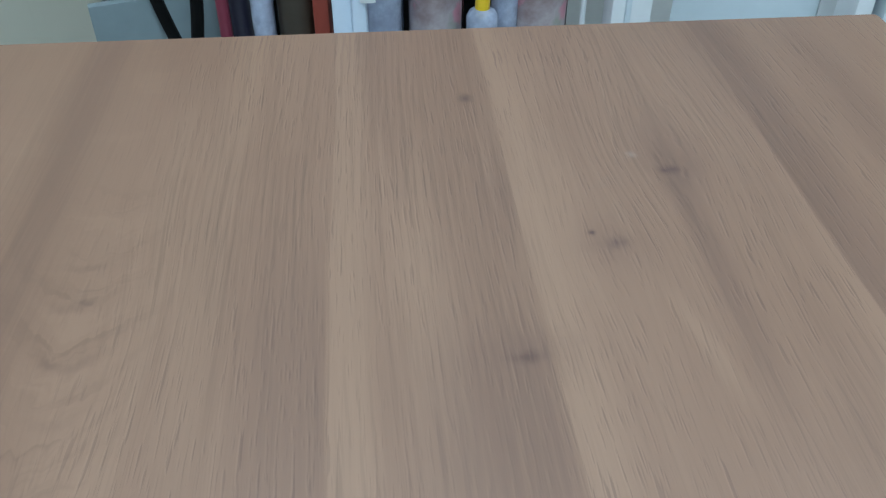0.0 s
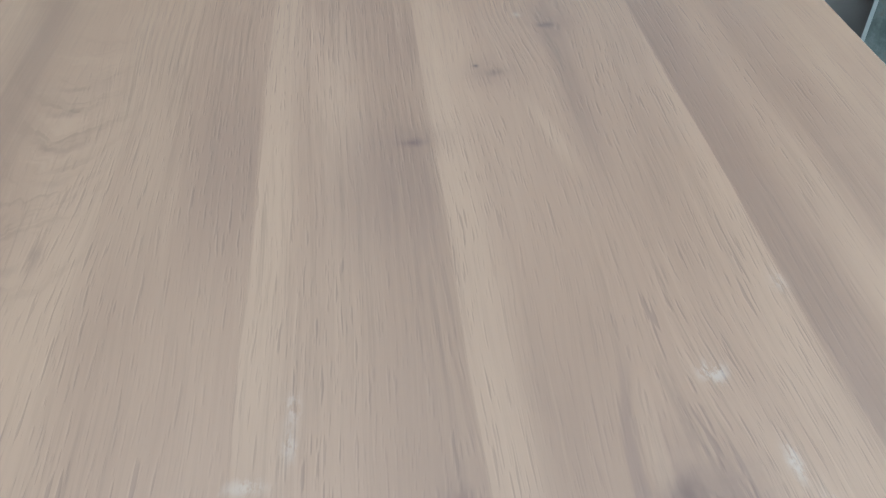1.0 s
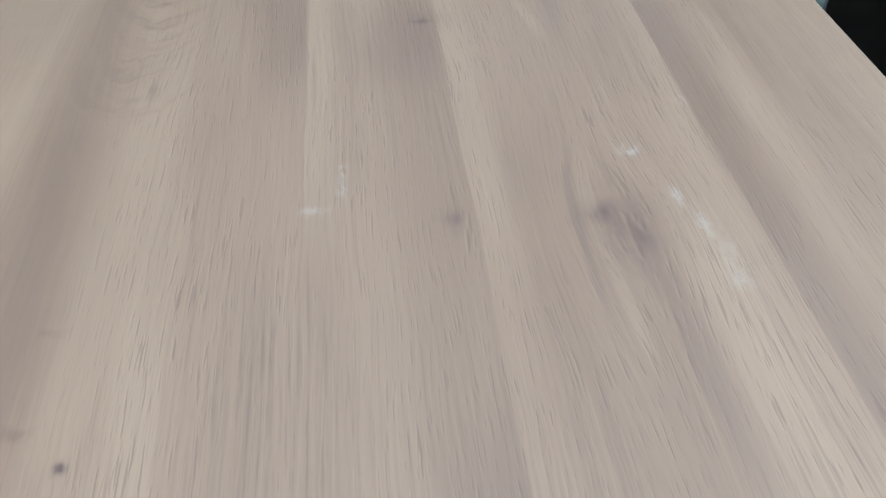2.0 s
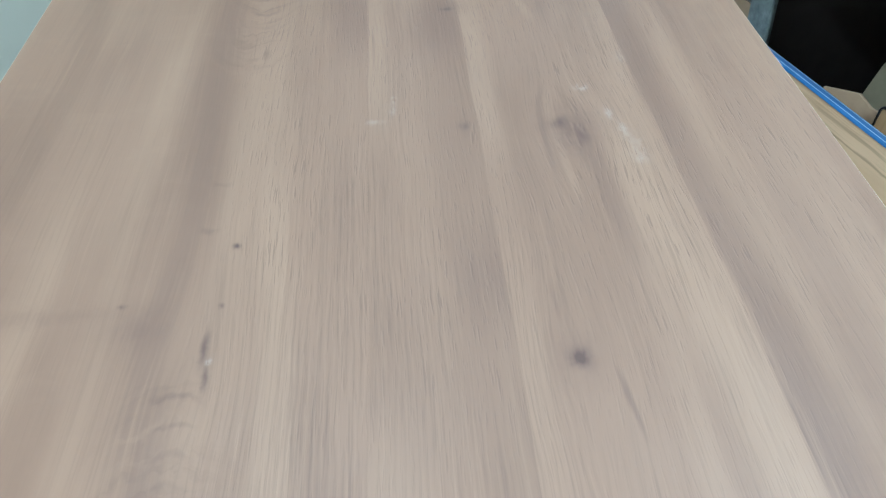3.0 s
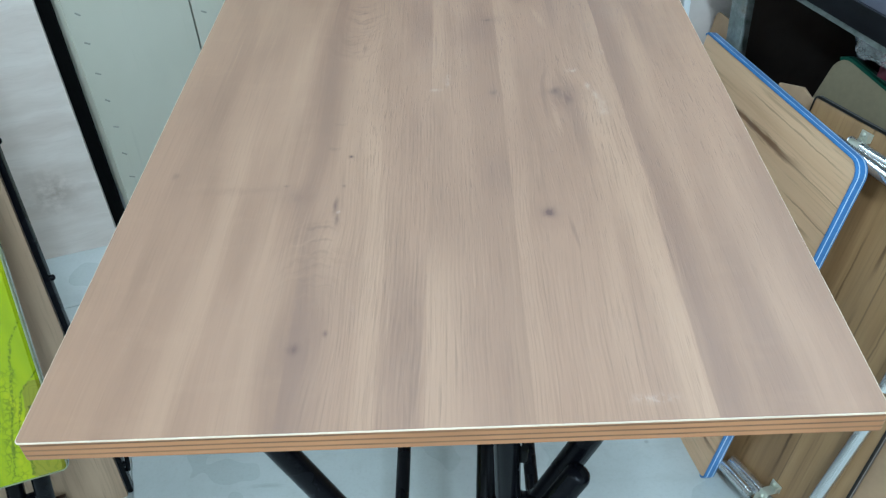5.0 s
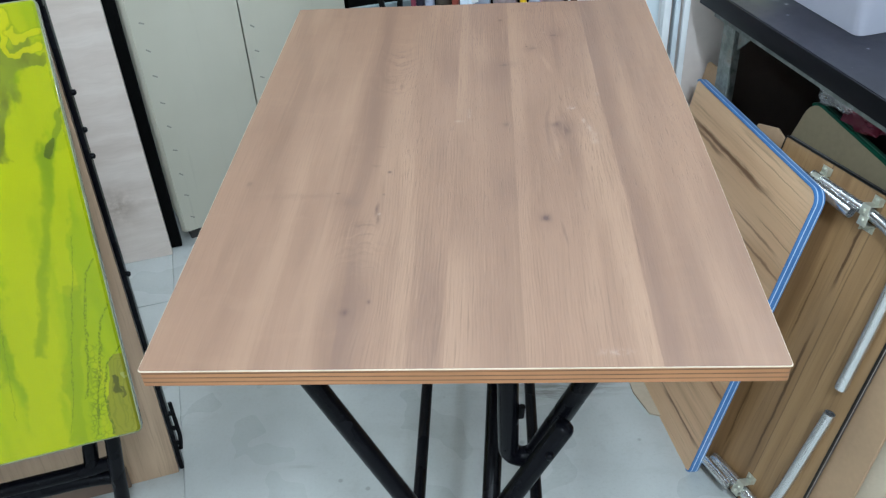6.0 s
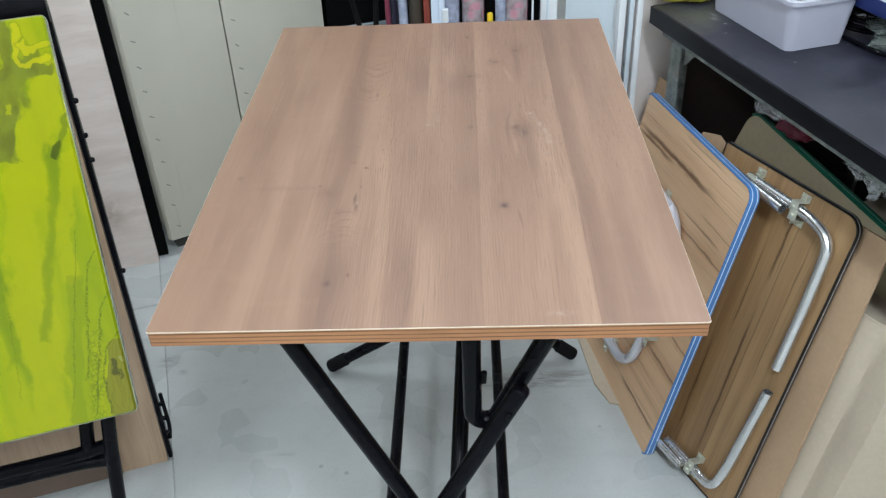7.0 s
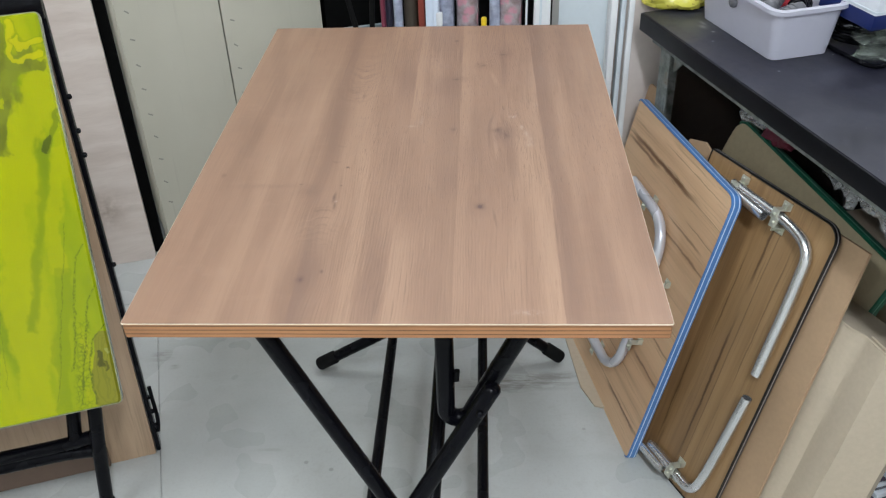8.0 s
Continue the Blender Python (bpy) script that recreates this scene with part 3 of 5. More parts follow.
    n.bump(n.noise(n.scaled(9, 5, 1), 1, 2), 0.12, 0.01)
    return n.done(col, 0.08, 0.0, Specular_IOR_Level=0.26)


def marble_tile():
    """Pale grey glazed floor tile, clouded, scuffed and dirty."""
    n = Nodes("marble_tile")
    geo = n.node("ShaderNodeNewGeometry").outputs["Position"]
    info = n.node("ShaderNodeObjectInfo").outputs["Random"]
    cloud = n.noise(geo, 2.6, 3, 0.55, 0.1)
    col = n.ramp(cloud, [(0.3, (0.43, 0.445, 0.43)), (0.5, (0.49, 0.505, 0.485)), (0.7, (0.54, 0.55, 0.53))])
    smear = n.noise(n.scaled(3.0, 11.0, 1.0, geo), 1.0, 5, 0.65)
    col = n.mix(n.mul(n.step(smear, 0.52, 0.72), 0.22), col, (0.33, 0.33, 0.31))
    spot = n.mul(n.step(n.voronoi(geo, 16.0), 0.10, 0.05), n.step(n.noise(geo, 5, 2), 0.52, 0.6))
    col = n.mix(n.mul(spot, 0.5), col, (0.18, 0.17, 0.15))
    dirt = n.noise(geo, 5, 2, 0.5)
    col = n.mix(n.mul(n.step(n.noise(geo, 3.0, 3, 0.5), 0.40, 0.85), 0.45), col, (0.27, 0.265, 0.24))
    x, y, z = n.xyz(geo)
    # darker brown-grey streaky patches: x, y, half width, half length, strength
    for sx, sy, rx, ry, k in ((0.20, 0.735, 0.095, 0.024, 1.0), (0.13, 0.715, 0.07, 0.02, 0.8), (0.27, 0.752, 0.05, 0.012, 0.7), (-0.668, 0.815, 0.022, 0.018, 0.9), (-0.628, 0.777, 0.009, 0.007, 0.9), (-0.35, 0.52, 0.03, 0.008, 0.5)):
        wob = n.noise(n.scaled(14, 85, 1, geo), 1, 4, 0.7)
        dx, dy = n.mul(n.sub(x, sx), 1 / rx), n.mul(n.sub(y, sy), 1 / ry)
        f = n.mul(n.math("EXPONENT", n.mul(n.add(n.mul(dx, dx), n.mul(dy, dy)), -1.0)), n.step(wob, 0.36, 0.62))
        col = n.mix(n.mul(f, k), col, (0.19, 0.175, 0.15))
    col = n.mix(n.mul(info, 0.10), col, (0.40, 0.41, 0.40))
    grit = n.noise(geo, 150, 4, 0.75)
    col = n.mix(n.mul(n.step(grit, 0.45, 0.75), 0.30), col, (0.34, 0.335, 0.31))
    col = n.mix(n.mul(n.step(n.noise(geo, 22, 4, 0.7), 0.50, 0.72), 0.26), col, (0.37, 0.365, 0.34))
    n.bump(n.noise(geo, 90, 3), 0.04, 0.0004)
    return n.done(col, n.step(dirt, 0.3, 0.8, 0.24, 0.42))


def rusty_zinc():
    n = Nodes("worn_galvanised_steel")
    f = n.noise(n.coord, 34, 5, 0.7)
    col = n.ramp(f, [(0.3, (0.10, 0.11, 0.105)), (0.5, (0.20, 0.215, 0.20)), (0.68, (0.34, 0.36, 0.34))])
    rust = n.noise(n.coord, 17, 4, 0.7)
    col = n.mix(n.mul(n.step(rust, 0.58, 0.7), 0.7), col, (0.14, 0.085, 0.05))
    n.bump(f, 0.4, 0.002)
    return n.done(col, 0.6, 0.25)


def bench_laminate():
    n = Nodes("black_bench_laminate")
    dust = n.noise(n.coord, 8, 5, 0.7)
    fine = n.noise(n.coord, 160, 3)
    col = n.ramp(dust, [(0.35, (0.010, 0.010, 0.018)), (0.7, (0.028, 0.028, 0.042))])
    speck = n.step(n.voronoi(n.coord, 42), 0.09, 0.03)
    col = n.mix(n.mul(speck, n.step(dust, 0.5, 0.62)), col, (0.40, 0.40, 0.38))
    x, y, z = n.xyz()
    for sx, sy, rx, ry, k, c in ((0.09, 0.075, 0.05, 0.05, 0.35, (0.10, 0.105, 0.095)), (0.112, 0.070, 0.009, 0.006, 0.45, (0.40, 0.40, 0.38)), (0.095, 0.080, 0.012, 0.004, 0.5, (0.3, 0.3, 0.29)), (0.142, 0.075, 0.003, 0.003, 0.8, (0.4, 0.4, 0.4)), (0.184, 0.05, 0.002, 0.002, 0.8, (0.3, 0.33, 0.4)), (0.343, 0.083, 0.002, 0.002, 0.7, (0.4, 0.4, 0.45))):
        wob = n.mul(n.sub(n.noise(n.coord, 120, 4, 0.7), 0.5), 0.8)
        d = n.add(n.add(n.math("POWER", n.mul(n.sub(x, sx), 1 / rx), 2), n.math("POWER", n.mul(n.sub(y, sy), 1 / ry), 2)), wob)
        col = n.mix(n.mul(n.math("EXPONENT", n.mul(d, -1.0)), k), col, c)
    n.bump(fine, 0.1, 0.0004)
    return n.done(col, n.step(dust, 0.35, 0.7, 0.34, 0.55), 0.0, Specular_IOR_Level=0.35)


def beige_steel():
    n = Nodes("beige_painted_steel")
    x, y, z = n.xyz()
    big = n.noise(n.scaled(3, 3, 2), 1, 4, 0.6)
    col = n.ramp(big, [(0.3, (0.51, 0.487, 0.395)), (0.7, (0.575, 0.55, 0.455))])
    drip = n.noise(n.scaled(60, 60, 2.5), 1, 4, 0.65)
    col = n.mix(n.mul(n.step(drip, 0.58, 0.8), 0.25), col, (0.30, 0.28, 0.22))
    scr = n.noise(n.scaled(9, 9, 140), 1, 3, 0.7)
    col = n.mix(n.mul(n.step(scr, 0.66, 0.75), 0.2), col, (0.35, 0.33, 0.27))
    n.bump(n.noise(n.coord, 9, 2), 0.2, 0.002)
    return n.done(col, 0.42)


def flower_print():
    """Clear sheet printed with pink flowers on brown-grey."""
    n = Nodes("flower_print_sheet")
    x, y, z = n.xyz()
    d = n.voronoi(n.coord, 30.0)
    pet = n.add(d, n.mul(n.sub(n.noise(n.coord, 55, 4, 0.65), 0.5), 0.75))
    base = n.ramp(n.noise(n.coord, 40, 4), [(0.35, (0.27, 0.20, 0.20)), (0.6, (0.46, 0.40, 0.41)), (0.75, (0.34, 0.34, 0.28))])
    col = n.mix(n.mul(n.step(pet, 0.52, 0.34), 0.85), base, (0.60, 0.27, 0.33))
    col = n.mix(n.mul(n.step(pet, 0.26, 0.10), 0.8), col, (0.30, 0.06, 0.10))
    return n.done(col, 0.35, 0.0, Coat_Weight=0.1)


def film(name, colour, rough=0.12, alpha=0.35):
    n = Nodes(name)
    f = n.noise(n.coord, 30, 4, 0.6)
    n.bump(f, 0.6, 0.004)
    n.put(n.bsdf.inputs["Alpha"], n.step(f, 0.35, 0.7, alpha * 0.6, min(1, alpha * 1.5)))
    return n.done(colour, rough, 0.0, Transmission_Weight=0.0)


def striped_band(name, base, stripe, half, lines, roughness=0.3):
    """Edge band with thin lines running round it; lines: offsets from the middle of its height."""
    n = Nodes(name)
    x, y, z = n.xyz()
    col = n.ramp(n.noise(n.coord, 50, 3), [(0.3, tuple(c * 0.85 for c in base)), (0.7, base)])
    for o in lines:
        d = n.math("ABSOLUTE", n.sub(z, o))
        col = n.mix(n.step(d, half * 1.3, half * 0.8), col, stripe)
    return n.done(col, roughness)


OAK = oak_laminate()
PLY = ply_edge()
PLY_PALE = ply_edge("pale_ply_edge", (0.50, 0.36, 0.22))
CREAM_EDGE = tinted("cream_laminate_core", (0.70, 0.58, 0.44), 0.5)
PLY_FACE = walnut_print("tan_plywood", (0.44, 0.31, 0.20), (0.38, 0.26, 0.165), (0.31, 0.205, 0.13), "y", 0.0)
BLACK = tinted("black_powder_coat", (0.003, 0.003, 0.0045), 0.26, 0.0, 0.25, 300, 9, 0.12, Specular_IOR_Level=0.10)
RUBBER = tinted("black_rubber", (0.006, 0.006, 0.006), 0.75, 0.0, 0.2, Specular_IOR_Level=0.12)
STEEL = tinted("zinc_plated_steel", (0.60, 0.60, 0.50), 0.36, 0.55, 0.15, 60, 6, 0.0)
CHROME = tinted("chrome", (0.70, 0.70, 0.70), 0.24, 0.9, 0.05, 60, 6, 0.0)
SILVER = tinted("silver_painted_tube", (0.60, 0.60, 0.64), 0.30, 0.35, 0.06, 60, 6, 0.0)
TILE = marble_tile()
GROUT = tinted("grey_grout", (0.46, 0.46, 0.44), 0.85, 0.0, 0.15)
RESIN = resin_top()
RESIN_EDGE = tinted("clear_resin_edge", (0.24, 0.25, 0.13), 0.08, 0.0, 0.35, 90, 14, 0.05, Coat_Weight=0.5)
PINKISH = washed_board()
DARK = tinted("near_black", (0.003, 0.003, 0.003), 0.7, 0.0, 0.3, Specular_IOR_Level=0.06)
BEIGE = beige_steel()
# darker beige: the shade inside the pressed notches, as colour
NOTCH = tinted("notch_shade", (0.28, 0.27, 0.23), 0.6)
# darker brown for the shaded foot of the plywood
PLY_SHADE = tinted("shaded_ply_brown", (0.15, 0.10, 0.072), 0.6)
GREY_SHEET = tinted("grey_blue_sheet", (0.20, 0.24, 0.255), 0.5)
WRAP = film("crumpled_wrap", (0.30, 0.34, 0.30), 0.10, 0.30)
SEAM = tinted("dark_seam", (0.045, 0.043, 0.038), 0.7)
ZINC = rusty_zinc()
BENCH = bench_laminate()
BENCH_EDGE = tinted("bench_edge", (0.004, 0.004, 0.0055), 0.4, 0.0, 0.25, Specular_IOR_Level=0.16)
WALNUT_STREAKS = ((-0.066, -0.47, -0.06, 0.0085, 1.0), (-0.078, -0.45, -0.25, 0.0050, 0.8), (-0.133, -0.20, -0.01, 0.0035, 0.7), (-0.163, -0.25, 0.06, 0.0040, 0.8), (-0.110, -0.13, 0.05, 0.0020, 0.6), (-0.352, -0.10, 0.03, 0.0030, 0.7), (-0.421, -0.14, 0.03, 0.0045, 0.9), (-0.470, -0.30, -0.05, 0.0030, 0.5), (-0.547, -0.20, 0.02, 0.0055, 0.95), (-0.025, -0.30, 0.02, 0.0020, 0.5))
WALNUT = plank_print("light_walnut_print", (0.73, 0.495, 0.300), (0.63, 0.400, 0.228), (0.46, 0.268, 0.138), "x", (-0.545, -0.30, -0.068), WALNUT_STREAKS)
DARK_STREAKS = ((-0.120, -0.60, -0.2, 0.0045, 0.85), (-0.122, -0.20, 0.02, 0.0040, 0.8), (-0.185, -0.6, -0.3, 0.0030, 0.7), (-0.155, -0.33, -0.10, 0.0025, 0.6), (-0.07, -0.40, -0.02, 0.0022, 0.5), (-0.235, -0.5, -0.1, 0.0030, 0.6))
WALNUT_DARK = plank_print("dark_walnut_print", (0.37, 0.235, 0.112), (0.272, 0.163, 0.073), (0.165, 0.092, 0.038), "y", (-0.215, -0.105), DARK_STREAKS)
BLUE_BAND = striped_band("blue_edge_band", (0.075, 0.20, 0.47), (0.55, 0.66, 0.78), 0.0009, (-0.0035, -0.0135))
BLACK_BAND = striped_band("black_edge_band", (0.007, 0.006, 0.006), (0.42, 0.40, 0.38), 0.0009, (-0.0035,))
GREEN_BAND = striped_band("green_edge_band", (0.018, 0.13, 0.075), (0.20, 0.42, 0.30), 0.0013, (-0.003,))
CARD = tinted("brown_cardboard", (0.40, 0.27, 0.16), 0.85, 0.0, 0.10, 120, 7, 0.25)
CARD_PALE = tinted("pale_cardboard", (0.46, 0.385, 0.285), 0.85, 0.0, 0.09, 120, 6, 0.25)
CARD_GREY = tinted("greyish_board", (0.50, 0.42, 0.27), 0.75, 0.0, 0.12, 90, 5, 0.2)
WALL = tinted("wall_paint", (0.70, 0.69, 0.66), 0.8, 0.0, 0.05, 40, 2.5, 0.25)
PINK_WALL = tinted("pinkish_wall_paint", (0.62, 0.545, 0.50), 0.75, 0.0, 0.07, 60, 5, 0.25)
CEIL = tinted("ceiling_paint", (0.78, 0.78, 0.76), 0.85, 0.0, 0.04, 40, 2)
WHITE = tinted("white_plastic", (0.76, 0.77, 0.78), 0.35, 0.0, 0.05)
BLUISH = tinted("bluish_white_plastic", (0.66, 0.73, 0.84), 0.35, 0.0, 0.05)
PALE_BLUE = tinted("pale_blue_white_panel", (0.62, 0.68, 0.72), 0.35, 0.0, 0.05)
MILKY = tinted("milky_plastic", (0.68, 0.68, 0.77), 0.34, 0.0, 0.03, 60, 8, 0.0, Transmission_Weight=0.40)
YELLOW = yellow_foil()
YELLOW_CAP = tinted("yellow_cap", (0.85, 0.58, 0.01), 0.35)
BOX_WHITE = tinted("white_carton", (0.70, 0.73, 0.78), 0.5)
BOX_BLUE = tinted("blue_carton", (0.008, 0.018, 0.105), 0.4)
RED = tinted("red_plastic", (0.62, 0.03, 0.04), 0.35)
MAROON = tinted("maroon_sheet", (0.17, 0.025, 0.05), 0.4)
RUST_RED = tinted("rust_red_board", (0.22, 0.035, 0.018), 0.6)
OLIVE = tinted("dark_brown_roll", (0.050, 0.038, 0.026), 0.5)
NAVY = tinted("dark_violet_roll", (0.02, 0.018, 0.035), 0.4)
GREY_TOOL = tinted("dark_grey_tool", (0.10, 0.10, 0.11), 0.45)
FLOWERS = flower_print()
CLEAR = film("clear_plastic_film", (0.70, 0.71, 0.72), 0.08, 0.26)
FROST = film("frosted_roll", (0.50, 0.54, 0.68), 0.2, 0.9)
PURPLE = tinted("violet_carton", (0.035, 0.018, 0.05), 0.4)
# brown-black that stands in for the shade under the bench
BROWN_DARK = tinted("dark_brown_shade", (0.035, 0.022, 0.016), 0.7, 0.0, 0.25)
GLOW = Nodes("lit_diffuser")
GLOW.put(GLOW.bsdf.inputs["Emission Color"], (0.95, 1.0, 1.0))
GLOW.bsdf.inputs["Emission Strength"].default_value = 6.0
GLOW = GLOW.done((0.9, 0.9, 0.9), 0.5)


# ---- geometry helpers ----
def axes(o, x, y):
    """A pose with its x axis along x and its y axis near y."""
    x = Vector(x).normalized()
    z = x.cross(Vector(y)).normalized()
    y = z.cross(x)
    m = Matrix((x, y, z)).transposed().to_4x4()
    m.translation = o
    return m


def thing(name, m, label, category, group="", kind=""):
    ob = new(name)
    ob.empty_display_size = 0.05
    ob.matrix_world = m
    return tagged(ob, label, category, group, kind)


def finish(bm, name, material, smooth=True):
    bmesh.ops.recalc_face_normals(bm, faces=bm.faces)
    me = bpy.data.meshes.new(name)
    bm.to_mesh(me)
    bm.free()
    me.materials.append(material)
    if smooth:
        me.shade_smooth()
        me.set_sharp_from_angle(angle=radians(35))
    return me


def part(name, bm, material, parent, label="", m=None):
    """One bmesh as one mesh object under its thing."""
    ob = new(name, finish(bm, name, material))
    ob.parent = parent
    if m is not None:
        ob.matrix_basis = m
    return tagged(ob, label)


def whole(name, bm, material, m, label, category, group="", kind=""):
    """One bmesh as a thing of its own."""
    ob = new(name, finish(bm, name, material))
    ob.matrix_world = m
    return tagged(ob, label, category, group, kind)


def box(size, at=(0, 0, 0), bevel=0.0, bm=None, m=None):
    """A box centred at a place, its edges bevelled."""
    bm = bm or bmesh.new()
    mm = (m or Matrix()) @ Matrix.Translation(at) @ Matrix.Diagonal((*size, 1))
    made = bmesh.ops.create_cube(bm, size=1, matrix=mm)
    if bevel:
        edges = {e for v in made["verts"] for e in v.link_edges}
        bmesh.ops.bevel(bm, geom=list(edges), offset=bevel, segments=2, affect="EDGES", profile=0.6)
    return bm


def outline(w, h, r, steps=6):
    """A rounded rectangle from (0, 0) to (w, h), counter-clockwise. r: one radius or four, from the corner at 0, 0."""
    rs = r if isinstance(r, tuple) else (r,) * 4
    pts = []
    for (cx, cy, a0), q in zip(((0, 0, 180), (w, 0, 270), (w, h, 0), (0, h, 90)), rs):
        if q <= 0:
            pts.append((cx, cy))
            continue
        ox, oy = cx + (q if cx == 0 else -q), cy + (q if cy == 0 else -q)
        for i in range(steps + 1):
            a = radians(a0 + 90 * i / steps)
            pts.append((ox + q * math.cos(a), oy + q * math.sin(a)))
    return pts


def prism(pts, z0, z1, bevel=0.0, bm=None):
    """An outline raised from z0 to z1, with small chamfers at both rims."""
    bm = bm or bmesh.new()
    n = len(pts)
    cx, cy = sum(p[0] for p in pts) / n, sum(p[1] for p in pts) / n

    def inset(d):
        out = []
        for x, y in pts:
            l = math.hypot(x - cx, y - cy) or 1
            out.append((x - (x - cx) / l * d, y - (y - cy) / l * d))
        return out

    levels = [(pts, z0), (pts, z1)] if not bevel else [(inset(bevel), z0), (pts, z0 + bevel), (pts, z1 - bevel), (inset(bevel), z1)]
    loops = [[bm.verts.new((x, y, z)) for x, y in ps] for ps, z in levels]
    for a, b in zip(loops, loops[1:]):
        for i in range(n):
            bm.faces.new((a[i], a[(i + 1) % n], b[(i + 1) % n], b[i]))
    bm.faces.new(loops[0][::-1])
    bm.faces.new(loops[-1])
    return bm


def ring(pts, z0, z1, out, bm=None, closed=True):
    """A band of thickness out round an outline (or along an open line), slightly rounded."""
    bm = bm or bmesh.new()
    n = len(pts)
    loops = []
    zm = (z0 + z1) / 2
    for k, z in ((0.0, z0), (0.7, z0), (1.0, z0 + 0.3 * (zm - z0)), (1.0, z1 - 0.3 * (z1 - zm)), (0.7, z1), (0.0, z1)):
        loop = []
        for i in range(n):
            a, b, c = (Vector(pts[(i + j) % n if closed else min(max(i + j, 0), n - 1)]) for j in (-1, 0, 1))
            d = ((b - a).normalized() + (c - b).normalized())
            d = Vector((d.y, -d.x)).normalized() * out * k
            loop.append(bm.verts.new((b.x + d.x, b.y + d.y, z)))
        loops.append(loop)
    for a, b in zip(loops, loops[1:] + loops[:1]):
        for i in range(n if closed else n - 1):
            bm.faces.new((a[i], a[(i + 1) % n], b[(i + 1) % n], b[i]))
    if not closed:
        bm.faces.new([l[0] for l in loops])
        bm.faces.new([l[-1] for l in loops])
    return bm


def rounded(points, r, steps=7):
    """A path with its inner corners rounded."""
    ps = [Vector(p) for p in points]
    out = [ps[0]]
    for a, b, c in zip(ps, ps[1:], ps[2:]):
        u, v = (a - b), (c - b)
        d = min(r, u.length * 0.48, v.length * 0.48)
        u, v = u.normalized(), v.normalized()
        half = u.angle(v) / 2
        rho = d * math.tan(half)
        mid = b + (u + v).normalized() * rho / math.sin(half)
        p, q = b + u * d - mid, b + v * d - mid
        turn = math.pi - 2 * half
        for i in range(steps + 1):
            t = i / steps
            out.append(mid + (p * math.sin((1 - t) * turn) + q * math.sin(t * turn)) / math.sin(turn))
    out.append(ps[-1])
    return out


def tube(points, r, bm=None, sides=14, hollow=0.0, cap_round=False):
    """A pipe along a path. hollow: wall thickness that shows at the open ends."""
    bm = bm or bmesh.new()
    ps = [Vector(p) for p in points]
    t = (ps[1] - ps[0]).normalized()
    u = t.orthogonal().normalized()
    loops = []
    for i, p in enumerate(ps):
        d = (ps[min(i + 1, len(ps) - 1)] - ps[max(i - 1, 0)]).normalized()
        u = (u - d * u.dot(d)).normalized()
        w = d.cross(u)
        loops.append([bm.verts.new(p + (u * math.cos(a) + w * math.sin(a)) * r) for a in (2 * math.pi * k / sides for k in range(sides))])

    def end(loop, p, d):
        prev = loop
        steps = [(r - hollow, 0.0), (r - hollow, -7 * r)] if hollow else ([(r * 0.85, r * 0.3), (r * 0.5, r * 0.5)] if cap_round else [(r * 0.94, r * 0.06)])
        for rr, off in steps:
            now = [bm.verts.new(p + d * off + (v.co - p).normalized() * rr) for v in loop]
            for i in range(sides):
                bm.faces.new((prev[i], prev[(i + 1) % sides], now[(i + 1) % sides], now[i]))
            prev = now
        bm.faces.new(prev)

    for a, b in zip(loops, loops[1:]):
        for i in range(sides):
            bm.faces.new((a[i], a[(i + 1) % sides], b[(i + 1) % sides], b[i]))
    end(loops[0], ps[0], (ps[0] - ps[1]).normalized())
    end(loops[-1], ps[-1], (ps[-1] - ps[-2]).normalized())
    return bm


def bolt(at, axis, r=0.006, h=0.004, bm=None):
    """A domed bolt head."""
    a = Vector(at)
    d = Vector(axis).normalized()
    return tube([a - d * 0.004, a + d * h], r, bm, 10, cap_round=True)


def crumpled(rx, ry, rz, seed, cuts=4, rough=0.45):
    """A crumpled bag: a lump with sharp folds."""
    bm = bmesh.new()
    bmesh.ops.create_icosphere(bm, subdivisions=cuts, radius=1.0)
    off = Vector((seed * 3.1, seed * 1.7, seed * 5.3))
    for v in bm.verts:
        p = v.co.copy()
        k = 1 + rough * (noise.noise(p * 1.6 + off)) + rough * 0.7 * abs(noise.noise(p * 3.7 + off)) - rough * 0.4 * abs(noise.noise(p * 7.0 - off))
        v.co = Vector((p.x * rx, p.y * ry, p.z * rz)) * k
    return bm


# ---- the room ----
X0, X1, Y0, Y1 = -1.75, 1.42, -2.7, 1.92
WALLT = 0.12
base = whole("floor", box((X1 - X0, Y1 - Y0, 0.06), ((X0 + X1) / 2, (Y0 + Y1) / 2, -0.034)), GROUT, ROOM, "pale grey marbled tile floor, scuffed and dirty", "floor", kind="structure")
whole("ceiling", box((X1 - X0 + 0.24, Y1 - Y0 + 0.24, 0.1), ((X0 + X1) / 2, (Y0 + Y1) / 2, CEILING + 0.05)), CEIL, ROOM, "plain white painted ceiling of the storeroom", "ceiling", kind="structure")
for nm, size, at in (("wall_north", (X1 - X0, WALLT, CEILING), ((X0 + X1) / 2, Y1 + WALLT / 2, CEILING / 2)), ("wall_south", (X1 - X0, WALLT, CEILING), ((X0 + X1) / 2, Y0 - WALLT / 2, CEILING / 2)),
                     ("wall_west", (WALLT, Y1 - Y0 + 0.24, CEILING), (X0 - WALLT / 2, (Y0 + Y1) / 2, CEILING / 2)), ("wall_east", (WALLT, Y1 - Y0 + 0.24, CEILING), (X1 + WALLT / 2, (Y0 + Y1) / 2, CEILING / 2))):
    whole(nm, box(size, at), WALL, ROOM, "off-white painted plaster wall of the storeroom", "wall", kind="structure")
